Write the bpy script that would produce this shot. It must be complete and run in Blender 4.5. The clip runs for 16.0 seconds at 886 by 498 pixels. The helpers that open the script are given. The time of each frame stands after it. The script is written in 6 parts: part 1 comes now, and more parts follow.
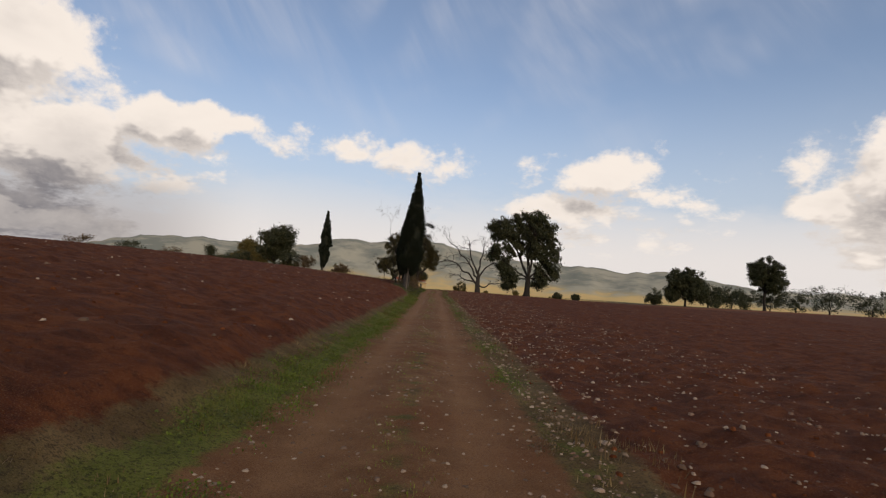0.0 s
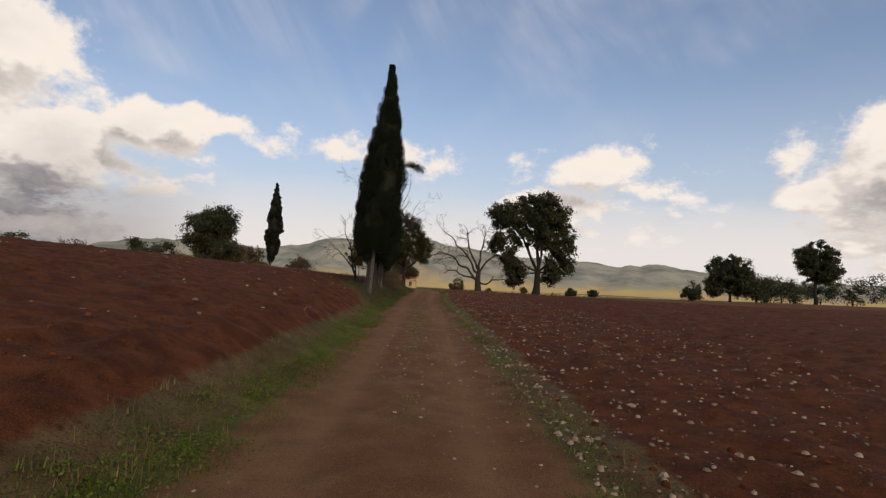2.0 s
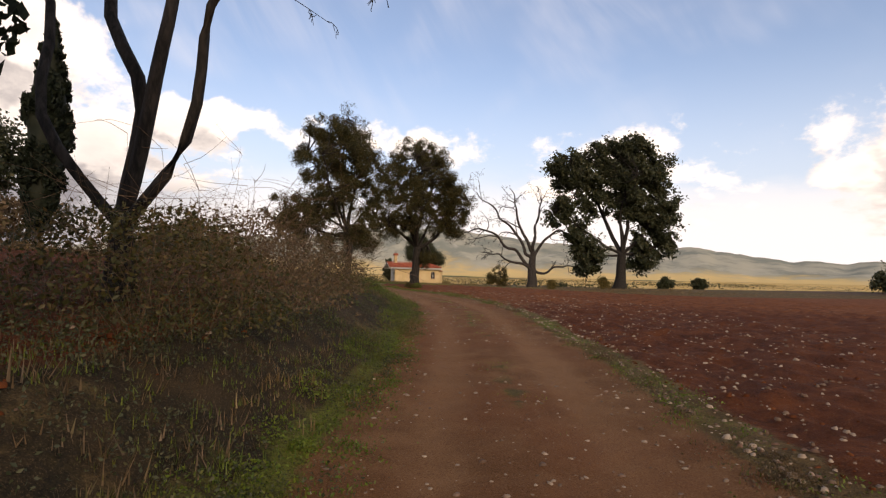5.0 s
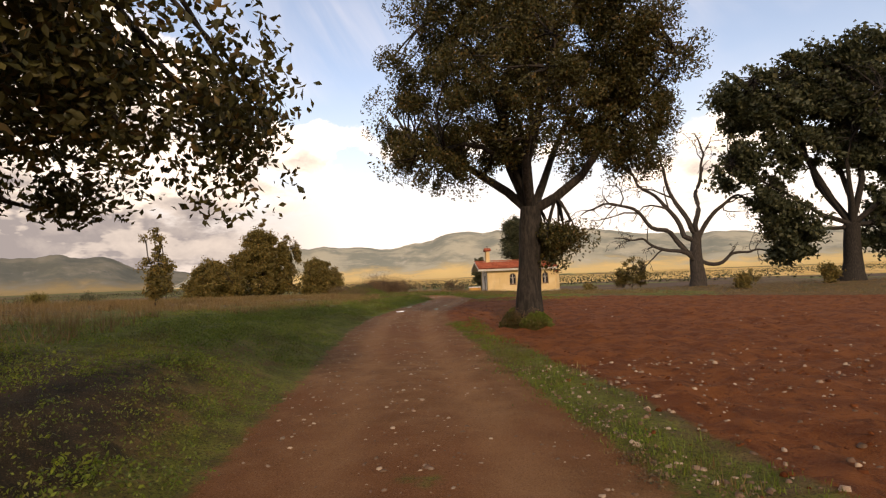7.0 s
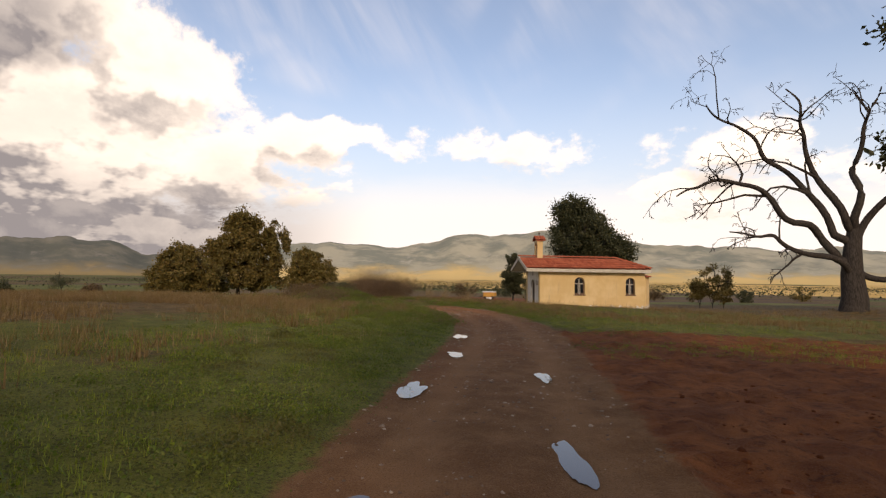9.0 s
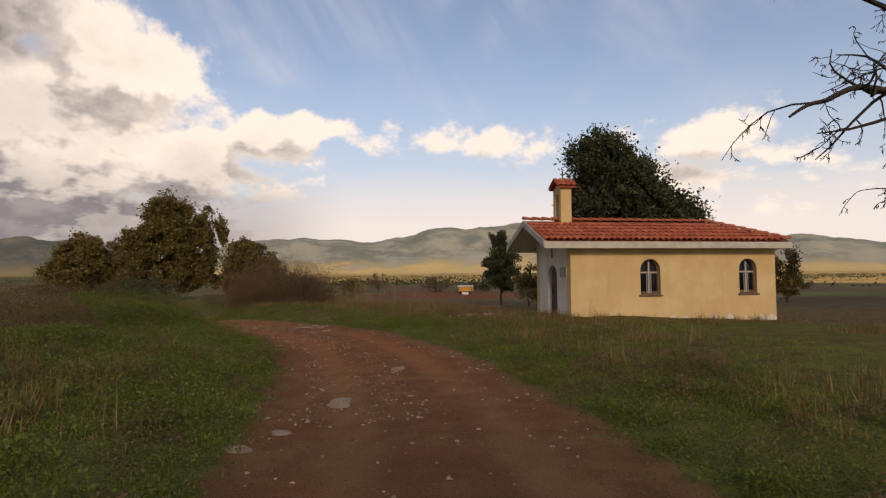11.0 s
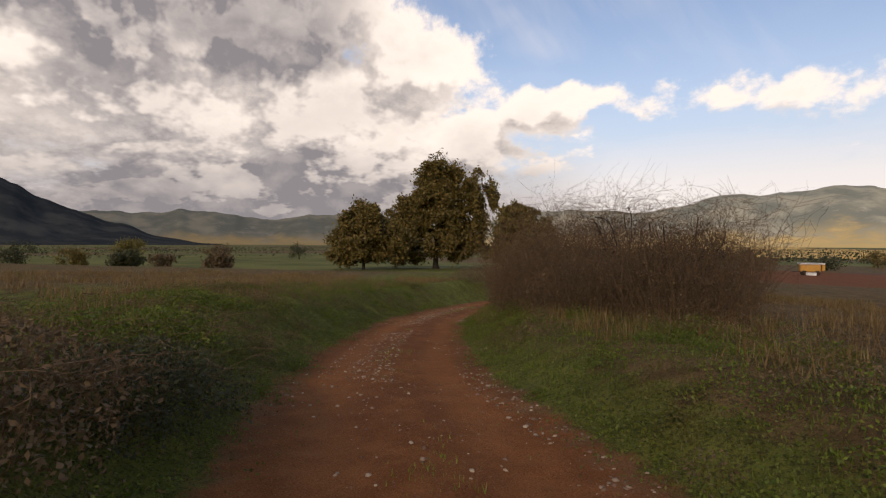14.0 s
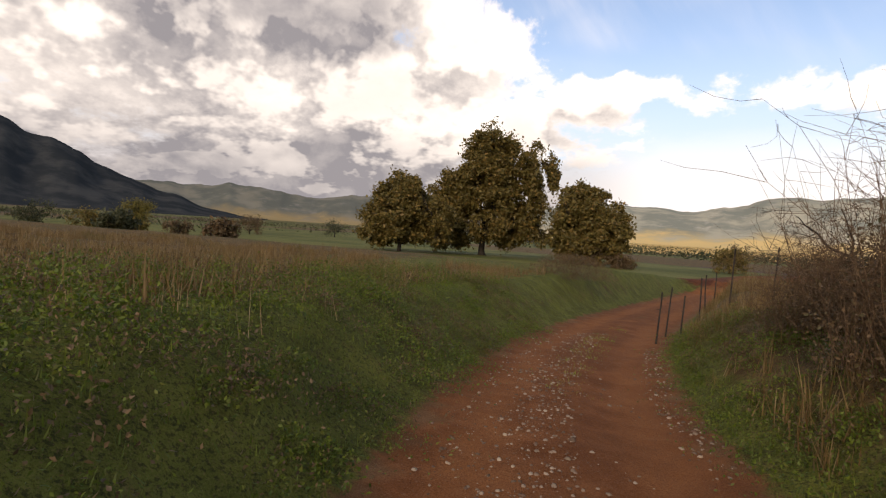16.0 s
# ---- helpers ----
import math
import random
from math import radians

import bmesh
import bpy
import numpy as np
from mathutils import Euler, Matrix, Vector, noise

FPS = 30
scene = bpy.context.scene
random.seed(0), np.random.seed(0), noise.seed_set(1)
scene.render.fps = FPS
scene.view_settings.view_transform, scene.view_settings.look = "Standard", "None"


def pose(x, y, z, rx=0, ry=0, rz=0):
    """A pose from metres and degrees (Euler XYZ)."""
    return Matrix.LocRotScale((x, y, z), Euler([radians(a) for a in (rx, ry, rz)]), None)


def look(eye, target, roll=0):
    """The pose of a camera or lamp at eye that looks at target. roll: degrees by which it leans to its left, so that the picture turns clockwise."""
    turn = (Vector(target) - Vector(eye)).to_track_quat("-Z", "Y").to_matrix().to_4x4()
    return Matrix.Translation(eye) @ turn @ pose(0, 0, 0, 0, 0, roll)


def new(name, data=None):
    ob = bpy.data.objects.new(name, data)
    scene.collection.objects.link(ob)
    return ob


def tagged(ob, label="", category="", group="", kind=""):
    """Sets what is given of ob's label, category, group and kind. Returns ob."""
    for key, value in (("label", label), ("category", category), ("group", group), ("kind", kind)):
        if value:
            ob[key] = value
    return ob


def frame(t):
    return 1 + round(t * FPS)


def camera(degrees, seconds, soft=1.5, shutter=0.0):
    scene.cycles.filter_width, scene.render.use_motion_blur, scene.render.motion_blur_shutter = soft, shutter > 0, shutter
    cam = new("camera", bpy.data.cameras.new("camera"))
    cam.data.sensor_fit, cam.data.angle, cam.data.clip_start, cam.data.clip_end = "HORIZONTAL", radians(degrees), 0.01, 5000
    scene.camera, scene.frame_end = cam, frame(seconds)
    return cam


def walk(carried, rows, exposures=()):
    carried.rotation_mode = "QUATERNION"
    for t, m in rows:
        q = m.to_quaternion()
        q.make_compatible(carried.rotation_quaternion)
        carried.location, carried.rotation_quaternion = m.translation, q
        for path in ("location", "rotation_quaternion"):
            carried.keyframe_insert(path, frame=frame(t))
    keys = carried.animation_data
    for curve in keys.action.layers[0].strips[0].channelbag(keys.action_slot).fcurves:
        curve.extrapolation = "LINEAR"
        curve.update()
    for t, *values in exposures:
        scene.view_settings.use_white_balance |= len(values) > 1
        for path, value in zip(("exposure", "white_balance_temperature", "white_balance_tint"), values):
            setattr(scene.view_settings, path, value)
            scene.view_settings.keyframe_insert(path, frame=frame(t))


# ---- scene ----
cam = camera(79.9, 16.0, soft=1.25)
PATH = [
    (0, (-0.160, -0.738, 1.177), (-0.109, 9.234, 1.925), 3.74),
    (0.5, (-0.160, 5.951, 1.202), (-0.027, 15.927, 1.874), 2.93),
    (1, (-0.169, 12.647, 1.210), (0.076, 22.622, 1.880), 1.28),
    (1.5, (-0.204, 19.373, 1.235), (0.030, 29.340, 2.018), 0.78),
    (2, (-0.277, 26.139, 1.333), (-0.070, 36.111, 2.043), 2.46),
    (2.5, (-0.260, 33.085, 1.432), (0.071, 43.059, 2.075), 1.49),
    (3, (-0.451, 40.212, 1.544), (-0.079, 50.183, 2.213), 2.05),
    (3.5, (-0.789, 47.487, 1.630), (-0.411, 57.462, 2.230), 0.31),
    (4, (-1.081, 54.999, 1.716), (-0.784, 64.984, 2.171), 0.25),
    (6.5, (-2.370, 94.754, 2.328), (-4.055, 104.597, 2.853), -0.38),
    (7, (-4.076, 100.753, 2.306), (-6.159, 110.519, 2.830), -2.32),
    (7.5, (-5.838, 106.413, 2.249), (-8.519, 116.033, 2.767), -0.61),
    (8, (-7.444, 111.530, 2.198), (-10.218, 121.127, 2.640), 0.59),
    (8.5, (-8.965, 116.572, 2.213), (-11.454, 126.241, 2.765), 0.94),
    (11, (-12.619, 140.725, 1.986), (-14.372, 150.560, 2.421), -0.45),
    (11.5, (-13.837, 144.744, 1.942), (-16.431, 154.397, 2.238), 0.86),
    (12, (-14.982, 147.620, 1.879), (-18.353, 157.028, 2.225), 2.25),
    (12.5, (-16.282, 150.075, 1.897), (-20.407, 159.179, 2.232), 2.55),
    (13, (-17.702, 152.269, 1.855), (-22.536, 161.015, 2.249), 2.12),
    (13.5, (-19.973, 154.602, 1.761), (-25.485, 162.939, 2.101), 0.94),
    (14, (-22.471, 156.963, 1.624), (-28.686, 164.796, 1.537), 0.22),
    (14.5, (-24.985, 159.176, 1.493), (-32.012, 166.291, 1.459), 0.35),
    (15, (-27.437, 161.250, 1.327), (-34.771, 168.046, 1.149), 3.74),
    (15.5, (-29.468, 163.568, 1.055), (-36.548, 170.620, 0.697), 4.86),
    (16, (-31.364, 165.999, 0.826), (-38.129, 173.354, 0.466), 3.59),
]
EXPOSURES = [(0.0, -0.36, 6700, 15), (2.5, -0.32, 6700, 15), (4.0, 0.0, 6900, 18), (6.3, 0.34, 7500, 20), (7.0, 0.46, 7900, 20), (7.7, 0.42, 7900, 20), (8.5, 0.29, 7600, 19), (11.0, -0.21, 7200, 19), (14.0, -0.12, 6900, 18), (16.0, 0.25, 6900, 17)]
walk(cam, [(t, look(eye, target, roll)) for t, eye, target, roll in PATH], EXPOSURES)

# ---- world and sun ----
SUN_EL, SUN_AZ = radians(24), radians(163)      # azimuth clockwise from +y


def world_sky():
    w = bpy.data.worlds.new("sky")
    scene.world = w
    w.use_nodes = True
    nt = w.node_tree
    nt.nodes.clear()
    N = nt.nodes.new
    L = nt.links.new

    def m(op, a, b=None, c=None, clamp=False):
        n = N("ShaderNodeMath")
        n.operation, n.use_clamp = op, clamp
        for i, v in enumerate((a, b, c)):
            if v is None:
                continue
            if isinstance(v, (int, float)):
                n.inputs[i].default_value = v
            else:
                L(v, n.inputs[i])
        return n.outputs[0]

    def ramp(v, lo, hi, a=0.0, b=1.0):
        n = N("ShaderNodeMapRange")
        n.interpolation_type = "SMOOTHSTEP"
        L(v, n.inputs[0])
        for i, x in enumerate((lo, hi, a, b)):
            n.inputs[1 + i].default_value = x
        return n.outputs[0]

    def mix(f, a, b):
        n = N("ShaderNodeMix")
        n.data_type = "RGBA"
        if isinstance(f, float):
            n.inputs[0].default_value = f
        else:
            L(f, n.inputs[0])
        for i, v in ((6, a), (7, b)):
            if isinstance(v, tuple):
                n.inputs[i].default_value = (*v, 1)
            else:
                L(v, n.inputs[i])
        return n.outputs[2]

    co = N("ShaderNodeTexCoord").outputs["Generated"]
    sep = N("ShaderNodeSeparateXYZ")
    L(co, sep.inputs[0])
    x, y, z = sep.outputs
    az = m("MULTIPLY", m("ARCTAN2", x, y), 57.29578)
    el = m("MULTIPLY", m("ARCSINE", z), 57.29578)

    def noise_at(scale, detail, rough, sx=1.0, sy=1.0, off=0.0, dist=0.0):
        c = N("ShaderNodeCombineXYZ")
        L(m("MULTIPLY", az, sx), c.inputs[0])
        L(m("MULTIPLY", el, sy), c.inputs[1])
        c.inputs[2].default_value = off
        n = N("ShaderNodeTexNoise")
        L(c.outputs[0], n.inputs["Vector"])
        n.inputs["Scale"].default_value = scale
        n.inputs["Detail"].default_value = detail
        n.inputs["Roughness"].default_value = rough
        n.inputs["Distortion"].default_value = dist
        return n.outputs[0]

    sky = N("ShaderNodeTexSky")
    sky.sky_type = "NISHITA"
    sky.sun_disc = False
    sky.sun_elevation, sky.sun_rotation = SUN_EL, SUN_AZ
    sky.air_density, sky.dust_density, sky.ozone_density = 1.0, 0.6, 2.0
    scale = N("ShaderNodeVectorMath")
    scale.operation = "SCALE"
    L(sky.outputs[0], scale.inputs[0])
    scale.inputs[3].default_value = 0.165
    blue = scale.outputs[0]

    # cloud masses: azimuth, elevation, half widths, weight
    CUMULUS = [(-52, 12, 24, 10.5, 1.4), (-37, 10.5, 10.5, 6.5, 1.0), (-30, 13.2, 6.5, 3.2, 0.85), (-24, 15.0, 5.0, 1.4, 0.65), (-40.5, 17.5, 7, 4.2, 0.9),
               (-72, 20, 30, 20, 1.5), (-58, 5, 30, 6, 1.3), (-50, 23.5, 9, 6, 1.0), (-107, 19, 28, 17, 1.4),
               (43, 12, 8.5, 5.5, 1.0), (36.5, 9.6, 4, 1.7, 0.7), (47, 5.5, 10, 3.6, 0.8), (18, 12.8, 8.0, 2.0, 0.44), (18.0, 9.0, 8.0, 2.4, 0.36), (22, 10.2, 5.0, 1.8, 0.34),
               (9.5, 13.4, 3.6, 1.1, 0.24), (-4.5, 13.4, 4.0, 1.3, 0.22), (-11, 14.0, 3.6, 1.1, 0.2), (80, 15, 20, 11, 1.2), (150, 20, 40, 16, 1.2)]

    def density(az, el, fine=8):
        # cloud decks draw together towards the horizon
        lev = m("MULTIPLY", m("LOGARITHM", m("MAXIMUM", m("ADD", el, 6.0), 1.0), math.e), 30.0)

        def heads(scale, off):
            c = N("ShaderNodeCombineXYZ")
            L(m("ADD", az, m("MULTIPLY", noise_at(0.30, 3, 0.6, 1.0, 1.0, off), 5.0)), c.inputs[0])
            L(m("ADD", lev, m("MULTIPLY", noise_at(0.30, 3, 0.6, 1.0, 1.0, off + 4.0), 5.0)), c.inputs[1])
            c.inputs[2].default_value = off
            n = N("ShaderNodeTexVoronoi")
            n.feature = "SMOOTH_F1"
            L(c.outputs[0], n.inputs["Vector"])
            n.inputs["Scale"].default_value = scale
            n.inputs["Smoothness"].default_value = 0.25
            return m("SUBTRACT", 0.55, n.outputs["Distance"])

        def noise_at(scale, detail, rough, sx, sy, off, dist=0.0):
            c = N("ShaderNodeCombineXYZ")
            L(m("MULTIPLY", az, sx), c.inputs[0])
            L(m("MULTIPLY", lev, sy), c.inputs[1])
            c.inputs[2].default_value = off
            n = N("ShaderNodeTexNoise")
            L(c.outputs[0], n.inputs["Vector"])
            n.inputs["Scale"].default_value, n.inputs["Detail"].default_value = scale, detail
            n.inputs["Roughness"].default_value, n.inputs["Distortion"].default_value = rough, dist
            return n.outputs[0]
        billow = noise_at(0.15, fine, 0.58, 1.0, 0.9, 3.0, 0.2)
        puff = noise_at(0.42, fine * 0.75, 0.66, 1.0, 0.9, 9.0)
        crisp = noise_at(1.1, fine * 0.6, 0.62, 1.0, 0.9, 14.0)
        wob = m("ADD", m("MULTIPLY", m("SUBTRACT", billow, 0.5), 1.5), m("MULTIPLY", m("SUBTRACT", puff, 0.5), 0.70))
        wob = m("ADD", wob, m("MULTIPLY", m("SUBTRACT", crisp, 0.5), 0.45))
        wob = m("ADD", wob, m("ADD", m("MULTIPLY", heads(0.11, 2.0), 0.85), m("MULTIPLY", heads(0.27, 6.0), 0.55)))
        mass = None
        for a0, e0, ra, re, gain in CUMULUS:
            dx = m("DIVIDE", m("SUBTRACT", az, a0), ra)
            dy = m("DIVIDE", m("SUBTRACT", el, e0), re)
            r = m("SQRT", m("ADD", m("MULTIPLY", dx, dx), m("MULTIPLY", dy, dy)))
            b = m("MULTIPLY", m("SUBTRACT", 1.0, r), gain)
            mass = b if mass is None else m("MAXIMUM", mass, b)
        return m("ADD", mass, m("MULTIPLY", wob, 0.95))

    puffs = noise_at(0.10, 5, 0.55, 1.0, 1.2, 83.0, 0.2)
    dens = density(az, el)
    round_here = density(az, el, 2.4)
    toward = density(m("ADD", az, 1.7), m("ADD", el, 2.6), 2.4)
    cum = ramp(dens, -0.06, 0.42)
    thick = ramp(dens, 0.15, 1.35)
    facing = ramp(m("ADD", m("SUBTRACT", round_here, toward), m("MULTIPLY", m("SUBTRACT", dens, round_here), 0.35)), -0.34, 0.26)

    # bright haze low over the hills and thin high streaks
    low = m("MULTIPLY", ramp(el, 13.0, 3.5), ramp(m("ADD", noise_at(0.09, 5, 0.6, 0.6, 1.6, 21.0), m("MULTIPLY", ramp(el, 12.0, 4.0), 0.30)), 0.38, 0.64))
    across = m("ADD", m("MULTIPLY", az, 0.80), m("MULTIPLY", el, 0.60))
    fibre = m("SUBTRACT", m("MULTIPLY", el, 0.80), m("MULTIPLY", az, 0.60))
    c = N("ShaderNodeCombineXYZ")
    L(m("MULTIPLY", across, 1.0), c.inputs[0])
    L(m("MULTIPLY", fibre, 0.22), c.inputs[1])
    wisp = N("ShaderNodeTexNoise")
    L(c.outputs[0], wisp.inputs["Vector"])
    wisp.inputs["Scale"].default_value, wisp.inputs["Detail"].default_value = 0.22, 5
    wisp.inputs["Roughness"].default_value, wisp.inputs["Distortion"].default_value = 0.55, 0.5
    streak = m("MULTIPLY", ramp(wisp.outputs[0], 0.30, 0.80), ramp(noise_at(0.06, 3, 0.5, 1.0, 1.4, 40.0, 0.4), 0.40, 0.62))
    streak = m("MULTIPLY", m("MULTIPLY", streak, ramp(el, 8.0, 20.0)), 0.36)

    broad = ramp(noise_at(0.06, 4, 0.55, 0.8, 2.0, 55.0, 0.3), 0.36, 0.62)
    west = ramp(az, -19.0, -31.0)
    dark = m("MULTIPLY", m("SUBTRACT", 1.0, facing), ramp(dens, 0.05, 0.9, 0.45, 1.0))
    dark = m("ADD", m("MULTIPLY", dark, 0.62), m("MULTIPLY", m("MULTIPLY", thick, broad), 0.30), None, True)
    under = m("MULTIPLY", west, ramp(m("ADD", el, m("MULTIPLY", noise_at(0.1, 4, 0.6, 0.6, 1.0, 71.0), 7.0)), 14.5, 8.5))
    dark = m("ADD", dark, m("MULTIPLY", under, 0.75), None, True)
    top = m("MULTIPLY", ramp(m("ADD", el, m("MULTIPLY", m("SUBTRACT", puffs, 0.5), 14.0)), 16.0, 20.0), ramp(az, -44.0, -52.0))
    dark = m("ADD", m("MULTIPLY", dark, m("SUBTRACT", 1.0, m("MULTIPLY", top, 0.3))), m("MULTIPLY", top, 0.72), None, True)
    dark = m("MULTIPLY", dark, ramp(noise_at(0.22, 5, 0.6, 1.0, 1.3, 91.0, 0.2), 0.32, 0.66, 0.86, 1.08), None, True)
    lit = mix(dark, (1.16, 1.09, 0.98), (0.29, 0.285, 0.30))
    base = mix(ramp(el, 24.0, 0.0, 0.12, 1.0), blue, (0.66, 0.75, 0.84))
    c1 = mix(streak, base, (0.86, 0.88, 0.92))
    c2 = mix(m("MULTIPLY", low, 0.85), c1, mix(west, (1.04, 1.0, 0.94), (0.62, 0.58, 0.55)))
    c3 = mix(cum, c2, lit)
    below = mix(ramp(el, -1.0, -4.0), c3, (0.05, 0.04, 0.03))
    bg = N("ShaderNodeBackground")
    L(below, bg.inputs[0])
    bg.inputs[1].default_value = 1.0
    out = N("ShaderNodeOutputWorld")
    L(bg.outputs[0], out.inputs[0])


world_sky()
sun = new("sun", bpy.data.lights.new("sun", "SUN"))
sun.data.energy, sun.data.angle, sun.data.color = 1.7, radians(5), (1.0, 0.86, 0.66)
sun.matrix_world = look((0, 0, 0), (-math.sin(SUN_AZ) * math.cos(SUN_EL), -math.cos(SUN_AZ) * math.cos(SUN_EL), -math.sin(SUN_EL)))


# ---- mesh helpers ----
def mesh_np(name, verts, faces, smooth=False):
    """A mesh from arrays of vertices and of faces with one count of corners."""
    verts, faces = np.asarray(verts, np.float32), np.asarray(faces, np.int32)
    me = bpy.data.meshes.new(name)
    k = faces.shape[1]
    me.vertices.add(len(verts))
    me.vertices.foreach_set("co", verts.ravel())
    me.loops.add(faces.size)
    me.loops.foreach_set("vertex_index", faces.ravel())
    me.polygons.add(len(faces))
    me.polygons.foreach_set("loop_start", np.arange(0, faces.size, k, dtype=np.int32))
    me.polygons.foreach_set("loop_total", np.full(len(faces), k, np.int32))
    if smooth:
        me.polygons.foreach_set("use_smooth", np.ones(len(faces), bool))
    me.update(calc_edges=True)
    return me


def put(name, me, mat, parent=None, label="", category="", kind="", group=""):
    """Links a mesh as one object, under a thing or at top level."""
    ob = new(name, me)
    if mat is not None and not me.materials:
        me.materials.append(mat)
    if parent is not None:
        ob.parent = parent
    return tagged(ob, label, category, group, kind)


def part(name, bm, mat, parent, label=""):
    me = bpy.data.meshes.new(name)
    bm.to_mesh(me)
    bm.free()
    return put(name, me, mat, parent, label)


def thing(name, label, category, x=0.0, y=0.0, z=0.0, rz=0.0, group="", kind=""):
    ob = new(name)
    ob.matrix_world = pose(x, y, z, 0, 0, rz)
    ob.empty_display_size = 0.2
    return tagged(ob, label, category, group, kind)


def box(bm, x0, x1, y0, y1, z0, z1, bevel=0.0):
    vs = [bm.verts.new((x, y, z)) for z in (z0, z1) for y in (y0, y1) for x in (x0, x1)]
    fs = [bm.faces.new([vs[i] for i in f]) for f in ((0, 2, 3, 1), (4, 5, 7, 6), (0, 1, 5, 4), (2, 6, 7, 3), (0, 4, 6, 2), (1, 3, 7, 5))]
    if bevel:
        es = list({e for f in fs for e in f.edges})
        bmesh.ops.bevel(bm, geom=es, offset=bevel, segments=2, affect="EDGES", profile=0.5)
    return bm


def hash_grid(ix, iy, seed):
    h = (ix * 374761393 + iy * 668265263 + seed * 974711) & 0x7FFFFFFF
    h = ((h ^ (h >> 13)) * 1274126177) & 0x7FFFFFFF
    return ((h ^ (h >> 16)) & 0xFFFF) / 65535.0


def vnoise(x, y, size, seed=0):
    """Smooth value noise in 0..1, with features of the given size."""
    x, y = np.asarray(x) / size + 1000.0, np.asarray(y) / size + 1000.0
    ix, iy = np.floor(x).astype(np.int64), np.floor(y).astype(np.int64)
    fx, fy = x - ix, y - iy
    fx, fy = fx * fx * (3 - 2 * fx), fy * fy * (3 - 2 * fy)
    a, b = hash_grid(ix, iy, seed), hash_grid(ix + 1, iy, seed)
    c, d = hash_grid(ix, iy + 1, seed), hash_grid(ix + 1, iy + 1, seed)
    return (a * (1 - fx) + b * fx) * (1 - fy) + (c * (1 - fx) + d * fx) * fy


def fbm(x, y, size, seed=0, octaves=3):
    s, a, t = 0.0, 1.0, 0.0
    for k in range(octaves):
        s = s + a * vnoise(x, y, size / 2**k, seed + 17 * k)
        t += a
        a *= 0.5
    return s / t


def sstep(v, lo, hi):
    u = np.clip((np.asarray(v, float) - lo) / (hi - lo), 0, 1)
    return u * u * (3 - 2 * u)


class Tubes:
    """Collects tapered tubes along polylines into one mesh."""

    def __init__(self, sides=7):
        self.v, self.f, self.n, self.sides = [], [], 0, sides

    def add(self, pts, radii, sides=None, cap=True):
        k = sides or self.sides
        pts = np.asarray(pts, float)
        d = np.gradient(pts, axis=0)
        d /= np.linalg.norm(d, axis=1)[:, None] + 1e-9
        ref = np.where(np.abs(d[:, 2:3]) > 0.9, [[1.0, 0, 0]], [[0, 0, 1.0]])
        u = np.cross(d, ref)
        u /= np.linalg.norm(u, axis=1)[:, None] + 1e-9
        w = np.cross(d, u)
        a = np.linspace(0, 2 * np.pi, k, endpoint=False)
        r = np.asarray(radii, float)[:, None, None]
        ring = pts[:, None] + r * (np.cos(a)[None, :, None] * u[:, None] + np.sin(a)[None, :, None] * w[:, None])
        self.v.append(ring.reshape(-1, 3))
        m = len(pts)
        i, j = np.meshgrid(np.arange(m - 1), np.arange(k), indexing="ij")
        q = np.stack([i * k + j, i * k + (j + 1) % k, (i + 1) * k + (j + 1) % k, (i + 1) * k + j], -1).reshape(-1, 4)
        self.f.append(q + self.n)
        self.n += m * k

    def mesh(self, name):
        return mesh_np(name, np.concatenate(self.v), np.concatenate(self.f), True)


def leaf_quads(rng, centres, size, up=None):
    """A small folded leaf spray at each centre, turned at random: a kite of two faces."""
    n = len(centres)
    d = rng.normal(size=(n, 3))
    if up is not None:
        d = d * 0.6 + up
    d /= np.linalg.norm(d, axis=1)[:, None]
    e = np.cross(d, rng.normal(size=(n, 3)))
    e /= np.linalg.norm(e, axis=1)[:, None] + 1e-9
    nrm = np.cross(d, e)
    s = (size * rng.uniform(0.6, 1.35, n))[:, None]
    w = rng.uniform(0.38, 0.62, n)[:, None]
    mid = centres - d * s * rng.uniform(-0.1, 0.25, n)[:, None]
    a = centres - d * s * 0.9
    b = mid + e * s * w + nrm * s * 0.22
    c = centres + d * s
    f = mid - e * s * w + nrm * s * 0.22
    v = np.stack([a, b, c, f], 1).reshape(-1, 3)
    k = 4 * np.arange(n)[:, None]
    return v, np.concatenate([k + [0, 1, 2], k + [0, 2, 3]])


